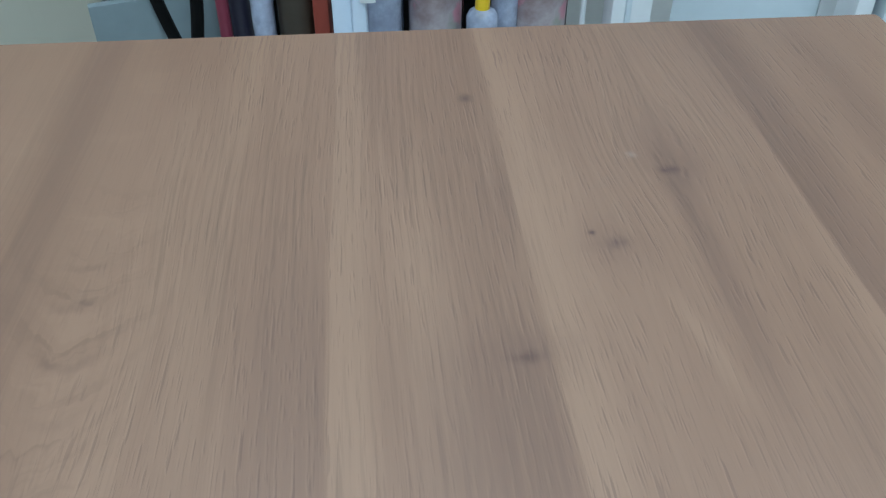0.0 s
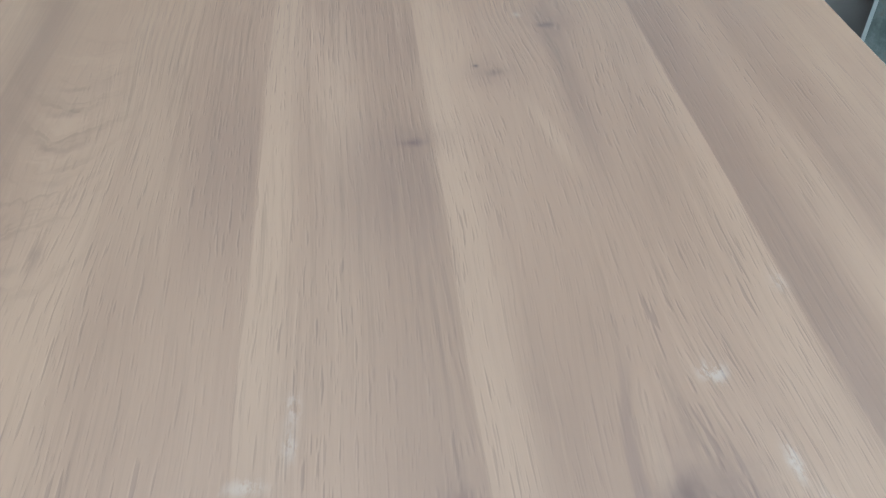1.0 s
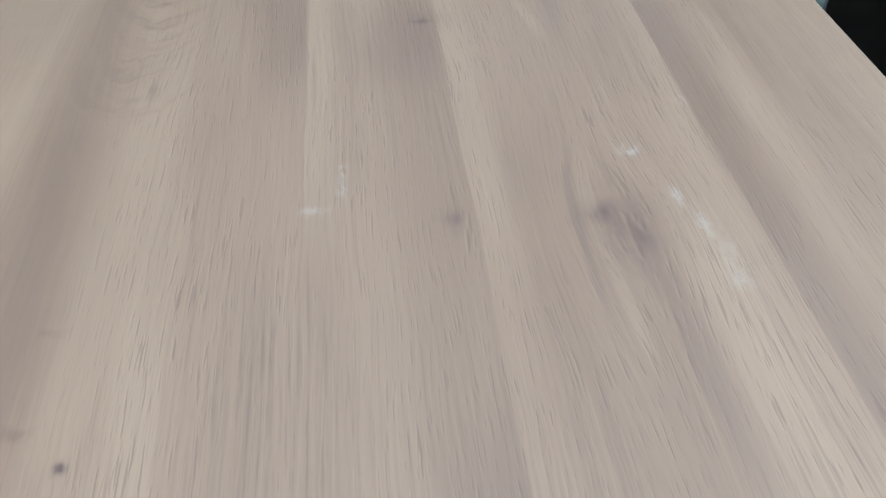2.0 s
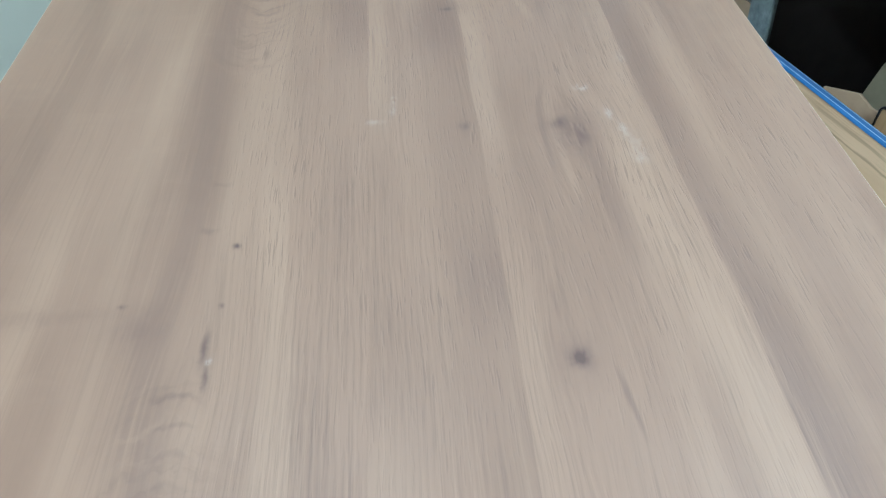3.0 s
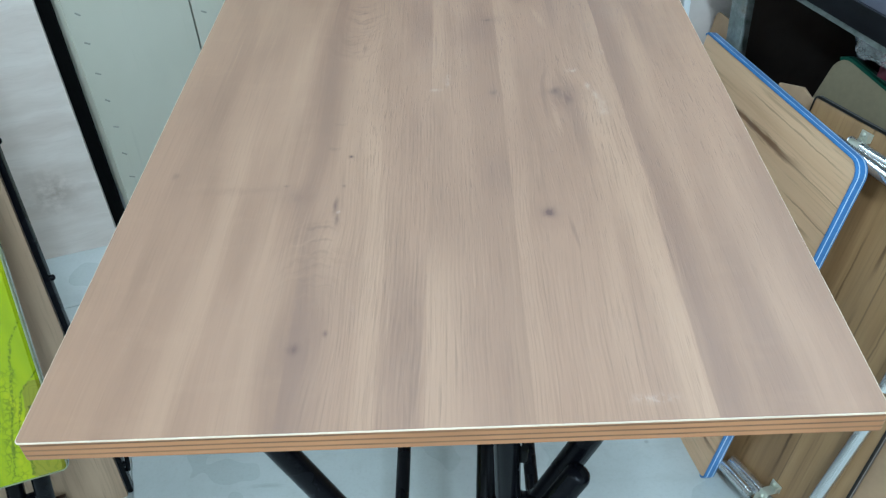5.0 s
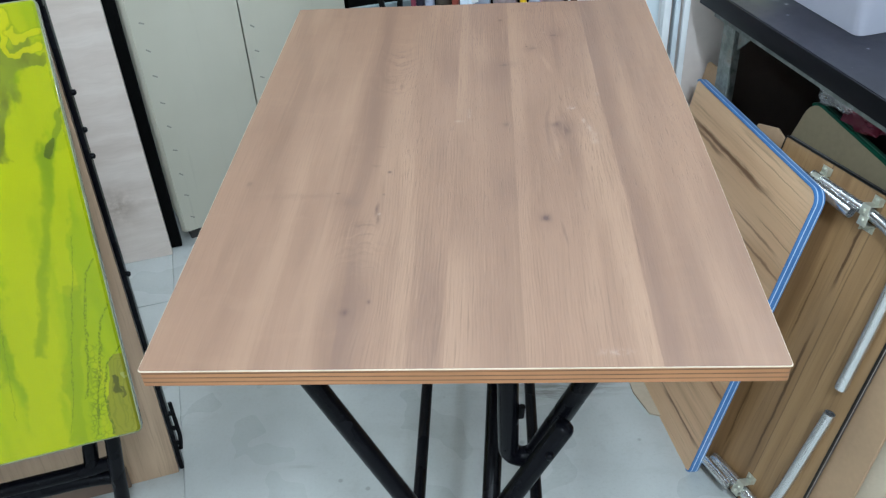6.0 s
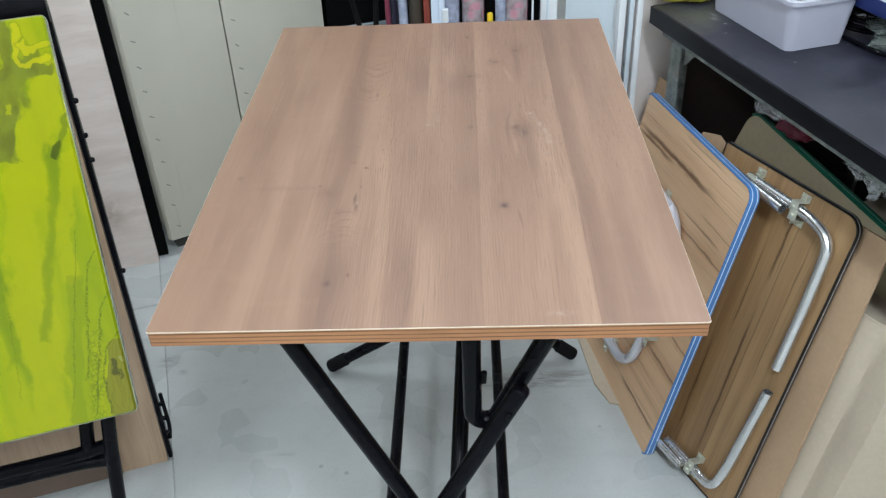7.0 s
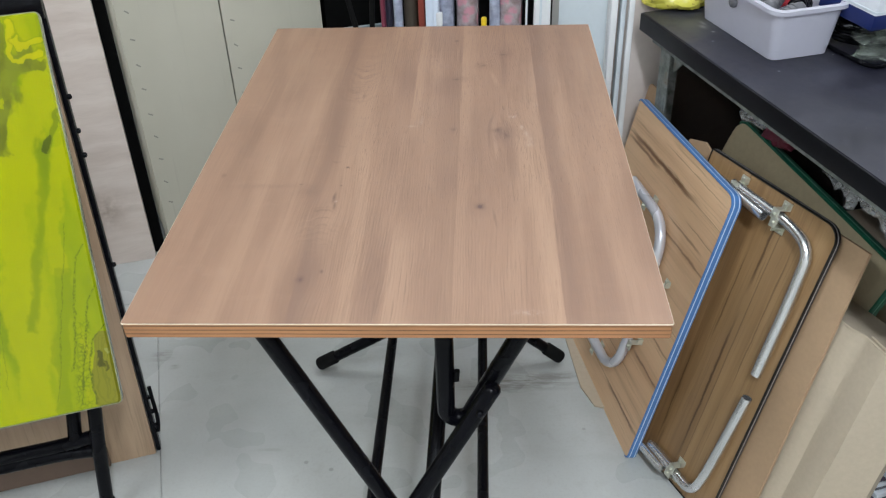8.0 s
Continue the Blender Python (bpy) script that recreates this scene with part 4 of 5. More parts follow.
whole("wall_pillar", box((0.13, 0.16, CEILING), (0.765, 0.93, CEILING / 2), 0.004), PINK_WALL, ROOM, "pinkish painted wall end beside the bench", "wall", kind="structure")

for lx, ly, watts, turn in LAMPS:
    lamp = thing("ceiling_light", ROOM @ pose(lx, ly, CEILING - 0.07, 0, 0, turn), "white tube light fitting on the ceiling", "light", "ceiling tube lights")
    part("housing", box((1.24, 0.18, 0.05), (0, 0, 0.045), 0.006), WHITE, lamp)
    part("diffuser", prism(outline(1.2, 0.14, 0.03), 0, 0.02, 0.004), GLOW, lamp, "glowing milky diffuser", pose(-0.6, -0.07, 0))


# ---- the folding table in the middle ----
TOP, THICK = 0.77, 0.021
table = thing("folding_table", pose(0, 0.4575, 0), "folding table with oak-print top and black steel legs", "table")
W2, L2 = 0.305, 0.4575
part("laminate", prism([(x - W2 + 0.0005, y + 0.0005) for x, y in outline(0.609, 0.914, 0.003, 3)], TOP - 0.0006, TOP), OAK, table, "brown oak-print laminate with knots and chalk scuffs", pose(0, -L2, 0))
part("laminate_edge", prism([(x - W2, y - L2) for x, y in outline(0.61, 0.915, 0.003, 3)], TOP - 0.0018, TOP - 0.00035), CREAM_EDGE, table, "thin cream edge of the laminate sheet")
part("board", prism([(x - W2 + 0.001, y - L2 + 0.001) for x, y in outline(0.608, 0.913, 0.003, 3)], TOP - THICK, TOP - 0.0019, 0.0006), PLY, table, "orange-brown plywood with dark ply lines")
R = 0.0125
UNDER = TOP - THICK


def end_frame(y, s):
    """Crossed legs of one end; s is 1 at the near end and -1 at the far one."""
    a = rounded([(-0.222 * s, y, UNDER - 0.004), (0.028 * s, y, 0.172), (0.272 * s, y + 0.004, 0.022)], 0.07)
    part("leg", tube(a, R), BLACK, table)
    part("rubber_foot", tube([Vector(a[-1]) + (a[-2] - a[-1]).normalized() * 0.035, Vector(a[-1]) + (a[-1] - a[-2]).normalized() * 0.006], R + 0.003, cap_round=True), RUBBER, table)
    yb = y - 0.027 * s
    b = rounded([(0.110 * s, yb, 0.588), (-0.094 * s, yb, 0.168), (-0.272 * s, yb + 0.004, 0.022)], 0.07)
    part("leg", tube(b, R, cap_round=True), BLACK, table)
    part("rubber_foot", tube([Vector(b[-1]) + (b[-2] - b[-1]).normalized() * 0.035, Vector(b[-1]) + (b[-1] - b[-2]).normalized() * 0.006], R + 0.003, cap_round=True), RUBBER, table)
    yj = y + 0.0 * s
    j = rounded([(0.048 * s, yj, UNDER - 0.004), (0.048 * s, yj, 0.445), (0.186 * s, yj, UNDER - 0.004)], 0.080, 14)
    part("hook_tube", tube(j, R), BLACK, table)
    part("bolt", bolt((0.094 * s, yb - R * s, 0.556), (0, -s, 0.0), 0.005), BLACK, table)
    part("bolt", bolt((-0.02 * s, yb - R * s, 0.31), (0, -s, 0.0), 0.006), STEEL, table)
    part("stop_pin", tube([(0.056 * s, yj, 0.578), (0.063 * s, yj, 0.578), (0.064 * s, yj, 0.594)], 0.004), RUBBER, table)
    part("mounting_plate", box((0.05, 0.03, 0.003), (-0.222 * s, y, UNDER - 0.0018)), BLACK, table)
    part("mounting_plate", box((0.05, 0.03, 0.003), (0.048 * s, y, UNDER - 0.0018)), BLACK, table)
    part("mounting_plate", box((0.05, 0.03, 0.003), (0.184 * s, y, UNDER - 0.0018)), BLACK, table)


end_frame(0.118 - L2, 1)
end_frame(0.765 - L2, -1)
part("stretcher", tube([(-0.098, 0.09 - L2, 0.14), (-0.098, 0.775 - L2, 0.14)], 0.0105), BLACK, table)
part("stretcher", tube([(0.098, 0.12 - L2, 0.125), (0.098, 0.79 - L2, 0.125)], 0.0105), BLACK, table)
part("brace", tube([(0.022, 0.118 - L2, 0.335), (0.064, 0.73 - L2, UNDER - 0.006)], R), BLACK, table)


# ---- against the left: the lime-green folding table, the plywood one and boards ----
G = axes((-0.505, 0.305, 0.356), (0.946, 0.326, 0), (-0.154, 0.445, 0.882))
green = thing("resin_table", G, "folded table with glossy lime-green resin top, standing on edge", "table", "folded tables")
part("resin_top", prism([(x - 0.9, y) for x, y in outline(0.9, 0.638, 0.006, 3)], 0.001, 0.022, 0.004), RESIN, green, "poured yellow-green resin with olive veins")
part("resin_rim", ring([(x - 0.9, y) for x, y in outline(0.9, 0.638, 0.006, 3)], 0.0, 0.017, 0.0022), RESIN_EDGE, green, "translucent yellowish resin edge")
part("board", prism([(x - 0.896, y + 0.004) for x, y in outline(0.892, 0.630, 0.004, 3)], -0.016, 0.0, 0.001), PLY_PALE, green, "tan plywood backing")


def down(x, y, z):
    """A place in the world, in the green table's own axes."""
    return G.inverted() @ Vector((x, y, z))


for k in (0.0, -0.55):
    o = Vector((0.946, 0.326, 0)) * k
    part("leg", tube([down(*(o + Vector(p))) for p in ((-0.578, 0.370, 0.40), (-0.606, 0.355, 0.20), (-0.628, 0.342, 0.012))], 0.0125), BLACK, green)
    part("rubber_foot", tube([down(*(o + Vector(p))) for p in ((-0.6235, 0.3447, 0.05), (-0.6285, 0.3417, 0.002))], 0.0155), RUBBER, green)
    part("leg", tube(rounded([down(*(o + Vector(p))) for p in ((-0.618, 0.390, 0.42), (-0.648, 0.357, 0.205), (-0.652, 0.354, 0.19))], 0.02), 0.0125), BLACK, green)
part("crossbar", tube(rounded([down(*p) for p in ((-0.606, 0.368, 0.205), (-0.665, 0.349, 0.197), (-1.12, 0.192, 0.205))], 0.04), 0.0125), BLACK, green)
part("crossbar", tube(rounded([down(*p) for p in ((-0.614, 0.366, 0.165), (-0.665, 0.352, 0.172), (-1.12, 0.196, 0.178))], 0.04), 0.0125), BLACK, green)

P = axes((-0.588, 0.508, 0.0), (0.946, 0.326, 0), (-0.05, 0.145, 0.95))
ply = thing("plywood_table", P, "folded table showing its bare tan plywood and black frame", "table", "folded tables")
part("board", prism([(x - 0.95, y) for x, y in outline(0.95, 0.90, 0.004, 3)], -0.018, 0.0, 0.001), PLY_FACE, ply, "bare tan plywood board")
# strip added to darken the board's foot, where shade falls
part("foot_shade_strip", box((0.80, 0.045, 0.010), (-0.49, 0.024, 0.0055), 0.002), PLY_SHADE, ply, "darker strip that paints shade along the foot of the board")
frame_bar = part("side_rail", box((0.009, 0.92, 0.022), (0.0065, 0.467, -0.010), 0.002), BLACK, ply, "black steel rail along the edge")
part("top_rail", box((0.96, 0.045, 0.03), (-0.469, 0.925, -0.004), 0.004), BLACK, ply)
for v in (0.065, 0.10, 0.135, 0.44, 0.66, 0.705, 0.767):
    part("bolt", bolt((0.011, v, -0.008), (1, 0, 0.1), 0.0048), BLACK, ply)
part("latch", tube(rounded([(0.014, 0.05, -0.008), (0.020, 0.08, -0.004), (0.018, 0.16, -0.006)], 0.02), 0.004), BLACK, ply)

lean = axes((-0.811, 1.225, 0.0), (0.951, 0.309, 0), (0.008, 0.02, 0.95))
whole("leaning_board", prism([(x - 0.34, y) for x, y in outline(0.34, 1.15, 0.003, 3)], -0.018, 0.0, 0.001), PINKISH, lean, "pinkish white laminated board leaning upright", "board")
# black sheet added for the shade in the gap beside the cupboard
dark = axes((-0.796, 1.262, 0.0), (0.951, 0.309, 0), (-0.0, 0.012, 0.95))
whole("gap_shade", prism([(x - 0.30, y) for x, y in outline(0.30, 1.2, 0.003, 3)], -0.022, 0.0, 0.001), DARK, dark, "black sheet standing in for the dark gap behind a pale board", "board")

# steel cupboard
C = axes((-0.77, 1.255, 0.0), (0.857, 0.515, 0), (-0.515, 0.857, 0))
cup = thing("steel_cupboard", C, "beige painted steel cupboard with two plain doors", "cupboard")
part("carcass", box((0.516, 0.36, 1.55), (0.258, 0.202, 0.815), 0.003), BEIGE, cup)
part("edge_return", box((0.016, 0.004, 1.53), (0, 0, 0), 0.001), BEIGE, cup, "", pose(-0.0045, 0.0075, 0.815, 0, 0, -58))
part("plinth", box((0.49, 0.33, 0.05), (0.258, 0.205, 0.025)), SEAM, cup)
for k in (0, 1):
    door = part("door", box((0.247 + 0.018 * k, 0.018, 1.53), (0.1235 + 0.2590 * k, 0.009, 0.815), 0.002), BEIGE, cup, "beige steel door with small pressed notches")
    for i in range(22):
        z = 0.09 + 0.066 * i
        part("notch", box((0.013, 0.003, 0.0042), (0, 0, 0), 0.0013), NOTCH, door, "", pose(0.024 + 0.2500 * k + 0.001 * math.sin(5.1 * i), 0.0011, z + 0.002 * math.sin(2.3 * i), 0, 34 + 9 * math.sin(3.7 * i), 0))


# ---- the bench on the right ----
BEN = axes((0.419, 0.978, 0.0), (0.3082, -0.9513, 0), (0.9513, 0.3082, 0))   # x along its front edge, y to the wall
BL = 1.75
bench = thing("workbench", BEN, "black-topped workbench on worn grey steel legs", "workbench")
part("worktop", box((BL, 0.62, 0.036), (BL / 2, 0.31, 0.752), 0.002), BENCH, bench, "dusty black laminate top")
part("front_edge", box((BL, 0.003, 0.034), (BL / 2, -0.002, 0.752), 0.001), BENCH_EDGE, bench)
part("front_rail", box((BL - 0.06, 0.004, 0.016), (BL / 2, 0.014, 0.7255), 0.001), ZINC, bench)
part("front_rail", box((BL - 0.06, 0.030, 0.004), (BL / 2, 0.0315, 0.7315), 0.001), ZINC, bench)
for bx, by in ((0.045, 0.055), (BL - 0.06, 0.055), (0.045, 0.57), (BL - 0.06, 0.57)):
    part("leg", box((0.038, 0.005, 0.72), (bx, by - 0.016, 0.36), 0.001, box((0.005, 0.036, 0.72), (bx - 0.0165, by + 0.004, 0.36), 0.001)), ZINC, bench)
g = prism([(0, 0), (0.042, 0), (0.0, -0.042)], 0, 0.004)
part("gusset", g, ZINC, bench, "", axes((0.062, 0.052, 0.70), (1, 0, 0), (0, 0, 1)))
# two dark sheets added to deepen the shade under the bench
part("shade_back", box((BL, 0.012, 0.70), (BL / 2, 0.60, 0.37)), BROWN_DARK, bench, "dark sheet added to deepen the shade under the bench")
part("shade_end", box((0.012, 0.50, 0.70), (0.006, 0.34, 0.37)), BROWN_DARK, bench)

# boards leaning under the bench: x runs towards the near edge, y up, z towards the aisle
BB = axes((0.528, 0.551, 0.592), (0.213, -0.977, 0.029), (0.223, 0.077, 0.972))
KB = axes((0.6584, 0.4396, 0.604), (0.4105, -0.9113, 0.0306), (0.2345, 0.138, 0.9623))


def bracket(parent, a, b, turn=0):
    """A saddle clamp on the board: a strap bent over the tube, a foot with a screw and a raised ear."""
    at = pose(-a, b, 0, 0, 0, turn)
    bm = box((0.020, 0.013, 0.0016), (0, 0.002, 0.001), 0.0005)
    box((0.016, 0.0016, 0.020), (0, -0.0045, 0.010), 0.0005, bm)
    box((0.016, 0.018, 0.0016), (0, -0.0125, 0.0222), 0.0005, bm)
    box((0.0016, 0.010, 0.010), (0.0085, 0.003, 0.006), 0.0005, bm)
    br = part("bracket", bm, STEEL, parent, "zinc-plated folded bracket", at)
    for dx, dy, dz in ((-0.004, 0.0035, 0.002), (0.0, -0.013, 0.023)):
        part("screw", bolt((dx, dy, dz), (0, 0, 1), 0.0030, 0.0022), STEEL, br)


def leaning_table(name, m, w, h, r, face, band, t, label, category="table", open_band=False):
    th = thing(name, m, label, category, "folded tables")
    pts = [(x - w, y - h) for x, y in outline(w, h, r)]
    part("board", prism(pts, -t, 0.0, 0.0005), face, th)
    part("edge_band", ring(pts[7:29] if open_band else pts, -t - 0.0005, 0.0012, 0.003, closed=not open_band), band, th)
    return th


blue = leaning_table("blue_edged_table", BB @ Matrix.Translation((0, 0, 0)), 0.440, 0.608, (0.008, 0.010, 0.021, 0.004), WALNUT, BLUE_BAND, 0.017, "small folded table with walnut-print board and blue edging", open_band=True)
for path in ([(0.33, -0.138), (0.146, -0.142), (0.135, -0.30)], [(0.33, -0.505), (0.140, -0.505), (0.132, -0.36)]):
    part("leg", tube(rounded([(-a, b, 0.014) for a, b in path], 0.065), 0.0105, hollow=0.0015), SILVER, blue, "silver-painted bent tube leg")
for a, b in ((0.092, -0.238), (0.108, -0.388), (0.24, -0.135), (0.24, -0.505)):
    bracket(blue, a, b)

black = leaning_table("black_edged_table", KB @ Matrix.Translation((0.0095, 0, 0)), 0.324, 0.622, (0.028, 0.028, 0.028, 0.004), WALNUT_DARK, BLACK_BAND, 0.010, "folded table with dark walnut board, black edging and chrome legs")
part("leg", tube(rounded([(-0.235, -0.028, 0.012), (-0.085, -0.032, 0.012), (-0.029, -0.048, 0.012), (-0.024, -0.150, 0.012), (-0.0235, -0.296, 0.012)], 0.06), 0.0095, hollow=0.0014), CHROME, black, "chrome bent tube leg")
part("leg", tube(rounded([(-0.185, -0.588, 0.012), (-0.105, -0.588, 0.012), (-0.045, -0.592, 0.012), (-0.033, -0.538, 0.012), (-0.0195, -0.343, 0.012)], 0.06), 0.0095, hollow=0.0014), CHROME, black, "chrome bent tube leg")
part("crossbar", tube([(-0.275, -0.029, 0.027), (-0.130, -0.040, 0.027)], 0.0095, hollow=0.0014), CHROME, black)
part("crossbar", tube([(-0.185, -0.595, 0.027), (-0.128, -0.595, 0.027)], 0.0095, hollow=0.0014), CHROME, black)
for a, b, turn in ((0.222, -0.016, 0), (0.114, -0.014, 0), (0.110, -0.054, 180), (0.102, -0.568, 0), (0.106, -0.606, 180)):
    bracket(black, a, b, turn)

whole("cardboard_sheet", prism([(x - 0.487, y - 0.56) for x, y in outline(0.075, 0.585, 0.010, 4)], -0.004, 0.0, 0.0008), CARD, BB @ Matrix.Translation((0, 0, -0.034)), "brown cardboard sheet standing behind a blue-edged table", "cardboard")
CS = KB @ Matrix.Translation((0, 0, -0.022))
pts = [(0.0745, -0.616), (0.0590, -0.0125), (-0.34, -0.0125), (-0.36, -0.004), (-0.405, -0.0150), (-0.409, -0.030), (-0.40, -0.610)]
whole("cardboard_sheet", prism(pts, -0.004, 0.002, 0.0008), CARD, CS, "flat brown cardboard sheet leaning behind a folded table", "cardboard")

greenb = thing("green_edged_table", KB @ axes((-0.412, 0.034, -0.135), (0.385, -0.077, 0), (0.077, 0.385, 0)), "folded table with greyish board and dark green edging", "table", "folded tables")
pts = [(x, y - 0.536) for x, y in outline(0.465, 0.536, (0.02, 0.01, 0.01, 0.03))]
part("board", prism(pts, -0.016, 0.0, 0.0005), CARD_GREY, greenb)
part("edge_band", ring(pts[8:25], -0.018, 0.003, 0.006, closed=False), GREEN_BAND, greenb)

carton = thing("tall_carton", KB, "tall pale cardboard carton leaning beside folded tables", "carton")


def upright(bm):
    """Turns a plan in x and depth into a body that stands along y."""
    for v in bm.verts:
        v.co = Vector((v.co.x, v.co.z, v.co.y))
    return bm


def carton_wall(plan, y0, y1, seed, rows=14):
    """A creased cardboard body: the plan drawn up in rows, each row and corner a little dented, the rim pressed in."""
    bm = bmesh.new()
    loops = []
    for j in range(rows + 1):
        v = j / rows
        y = y0 + (y1 - y0) * v
        loop = []
        for i, (px, pz) in enumerate(plan):
            q = Vector((px * 18, y * 7, pz * 18 + seed))
            give = 0.0035 * noise.noise(q) + 0.002 * noise.noise(q * 3.1)
            press = 0.006 * max(0.0, v - 0.9) * 10
            loop.append(bm.verts.new((px - (px - 0.10) * press * 2 + give, y, pz + give - press * 0.5)))
        loops.append(loop)
    n = len(plan)
    for lo, hi in zip(loops, loops[1:]):
        for i in range(n):
            bm.faces.new((lo[i], lo[(i + 1) % n], hi[(i + 1) % n], hi[i]))
    bm.faces.new(loops[0][::-1])
    bm.faces.new(loops[-1])
    return bm


PLAN = [(0.000, -0.036), (0.050, -0.034), (0.078, -0.035), (0.088, -0.038), (0.098, -0.0435), (0.108, -0.0425), (0.126, -0.036), (0.154, -0.036), (0.198, -0.098), (0.190, -0.125), (-0.010, -0.125)]
part("body", carton_wall(PLAN, -0.585, -0.142, 3.0), CARD_PALE, carton)
part("lid_flap", upright(prism([(0.000, -0.038), (0.076, -0.036), (0.098, -0.046), (0.148, -0.037), (0.203, -0.083), (0.188, -0.124), (-0.010, -0.124)], -0.1425, -0.1390, 0.001)), CARD_PALE, carton, "slightly bent top flap of the carton")
part("lid_flap", upright(prism([(0.105, -0.050), (0.150, -0.040), (0.203, -0.083), (0.188, -0.124), (0.10, -0.124)], -0.1385, -0.1350, 0.001)), CARD_PALE, carton, "torn upper flap of the carton")
SIDE = axes((0.900, 0.575, 0.0), (0.951, 0.309, 0), (-0.309, 0.951, 0))
magazines = thing("magazine_stack", SIDE, "stack of dark and white printed magazines under the bench", "magazines")
for i in range(8):
    mt = (PURPLE, BOX_WHITE, GREY_TOOL, BOX_WHITE)[i % 4]
    part("magazine", box((0.22 - 0.006 * (i % 3), 0.30, 0.0125), (0, 0, 0), 0.001), mt, magazines, "", pose(-0.006 * math.sin(2.1 * i), 0.008 * math.sin(3.3 * i), 0.0065 + 0.0128 * i, 0, 0, 3 * math.sin(1.7 * i)))
stack = thing("carton_stack", SIDE @ pose(0, 0, 0.104), "brown cartons piled on magazines under the bench", "carton")
for i, (w, d, h, z, rz, mt) in enumerate(((0.24, 0.30, 0.055, 0.028, 3, CARD), (0.25, 0.31, 0.10, 0.106, -2, CARD_PALE), (0.24, 0.30, 0.10, 0.207, 4, CARD), (0.22, 0.28, 0.12, 0.318, -3, CARD_PALE))):
    part("carton", box((w, d, h), (0, 0, 0), 0.004), mt, stack, "", pose(0, 0, z, 0, 0, rz))
part("open_flap", box((0.235, 0.09, 0.003), (0, -0.045, 0), 0.0008), CARD, stack, "loose bent carton flap", pose(0, -0.148, 0.052, 28, 0, 3))
pts = [(0.297, 0.883), (0.318, 0.712), (0.343, 0.652), (0.44, 0.62), (0.42, 0.90)]
whole("cardboard_offcut", prism(pts, 0.0008, 0.005, 0.0), CARD_PALE, Matrix(), "pale cardboard offcut lying flat on the floor", "cardboard")

# plastic bags under the bench
def drape(w, h, seed, n=18, m=12):
    """Thin film hanging in sharp folds from its upper edge, with a ragged lower edge."""
    bm = bmesh.new()
    off = Vector((seed * 2.7, seed * 1.3, seed * 4.1))
    rows = []
    for j in range(m + 1):
        v = j / m
        row = []
        for i in range(n + 1):
            u = i / n
            p = Vector((u * 5, v * 3, 0)) + off
            fold = 0.016 * v ** 0.5 * (abs(noise.noise(p * 1.5)) * 1.6 - 0.3 + 0.5 * noise.noise(p * 3.4))
            reach = h * (0.65 + 0.7 * abs(noise.noise(Vector((u * 4, seed, 3)))))
            row.append(bm.verts.new((w * (u - 0.5) + 0.01 * noise.noise(p + off), fold, -reach * v)))
        rows.append(row)
    for a, b in zip(rows, rows[1:]):
        for i in range(n):
            bm.faces.new((a[i], a[i + 1], b[i + 1], b[i]))
    bmesh.ops.solidify(bm, geom=bm.faces[:], thickness=0.0006)
    return bm


def bag(at, r, seed, turn=0):
    whole("plastic_bag", crumpled(*r, seed), CLEAR, pose(*at, 0, 0, turn), "crumpled clear plastic bag hanging under the bench", "plastic bag", "plastic bags")


bag(BEN @ Vector((0.305, 0.080, 0.690)), (0.046, 0.022, 0.034), 1.0, -72)
for bx, by, w, hh, seed in ((0.630, 0.052, 0.18, 0.068, 3.0), (0.710, 0.062, 0.20, 0.090, 6.0)):
    whole("plastic_bag", drape(w, hh, seed, 30, 14), CLEAR, BEN @ pose(bx, by, 0.730), "thin clear plastic bag draped under the bench", "plastic bag", "plastic bags")
whole("cloth_bundle", crumpled(0.04, 0.06, 0.03, 5.0), MAROON, pose(*(BEN @ Vector((0.305, 0.17, 0.63))), 0, 0, 20), "dark red cloth bundle under the bench", "cloth")

# ---- on the bench ----
ZB = 0.7705
BIN = axes((0.601, 0.720, ZB), (0.955, 0.295, 0), (-0.295, 0.955, 0))   # y along its long side, away
bin_ = thing("plastic_bin", BIN, "milky plastic storage bin full of small tools", "storage bin")
W, D, Hh = 0.115, 0.24, 0.084


def bin_shell():
    bm = bmesh.new()
    levels = []
    for grow, z in ((0.0, 0.0), (0.010, Hh), (0.018, Hh + 0.001), (0.018, Hh + 0.008), (0.007, Hh + 0.008), (-0.003, 0.003)):
        pts = outline(W + 2 * grow, D + 2 * grow, 0.014 + max(grow, 0) * 0.6, 5)
        levels.append([bm.verts.new((x - grow, y - grow, z)) for x, y in pts])
    n = len(levels[0])
    for a, b in zip(levels, levels[1:]):
        for i in range(n):
            bm.faces.new((a[i], a[(i + 1) % n], b[(i + 1) % n], b[i]))
    bm.faces.new(levels[0][::-1])
    bm.faces.new(levels[-1])
    return bm


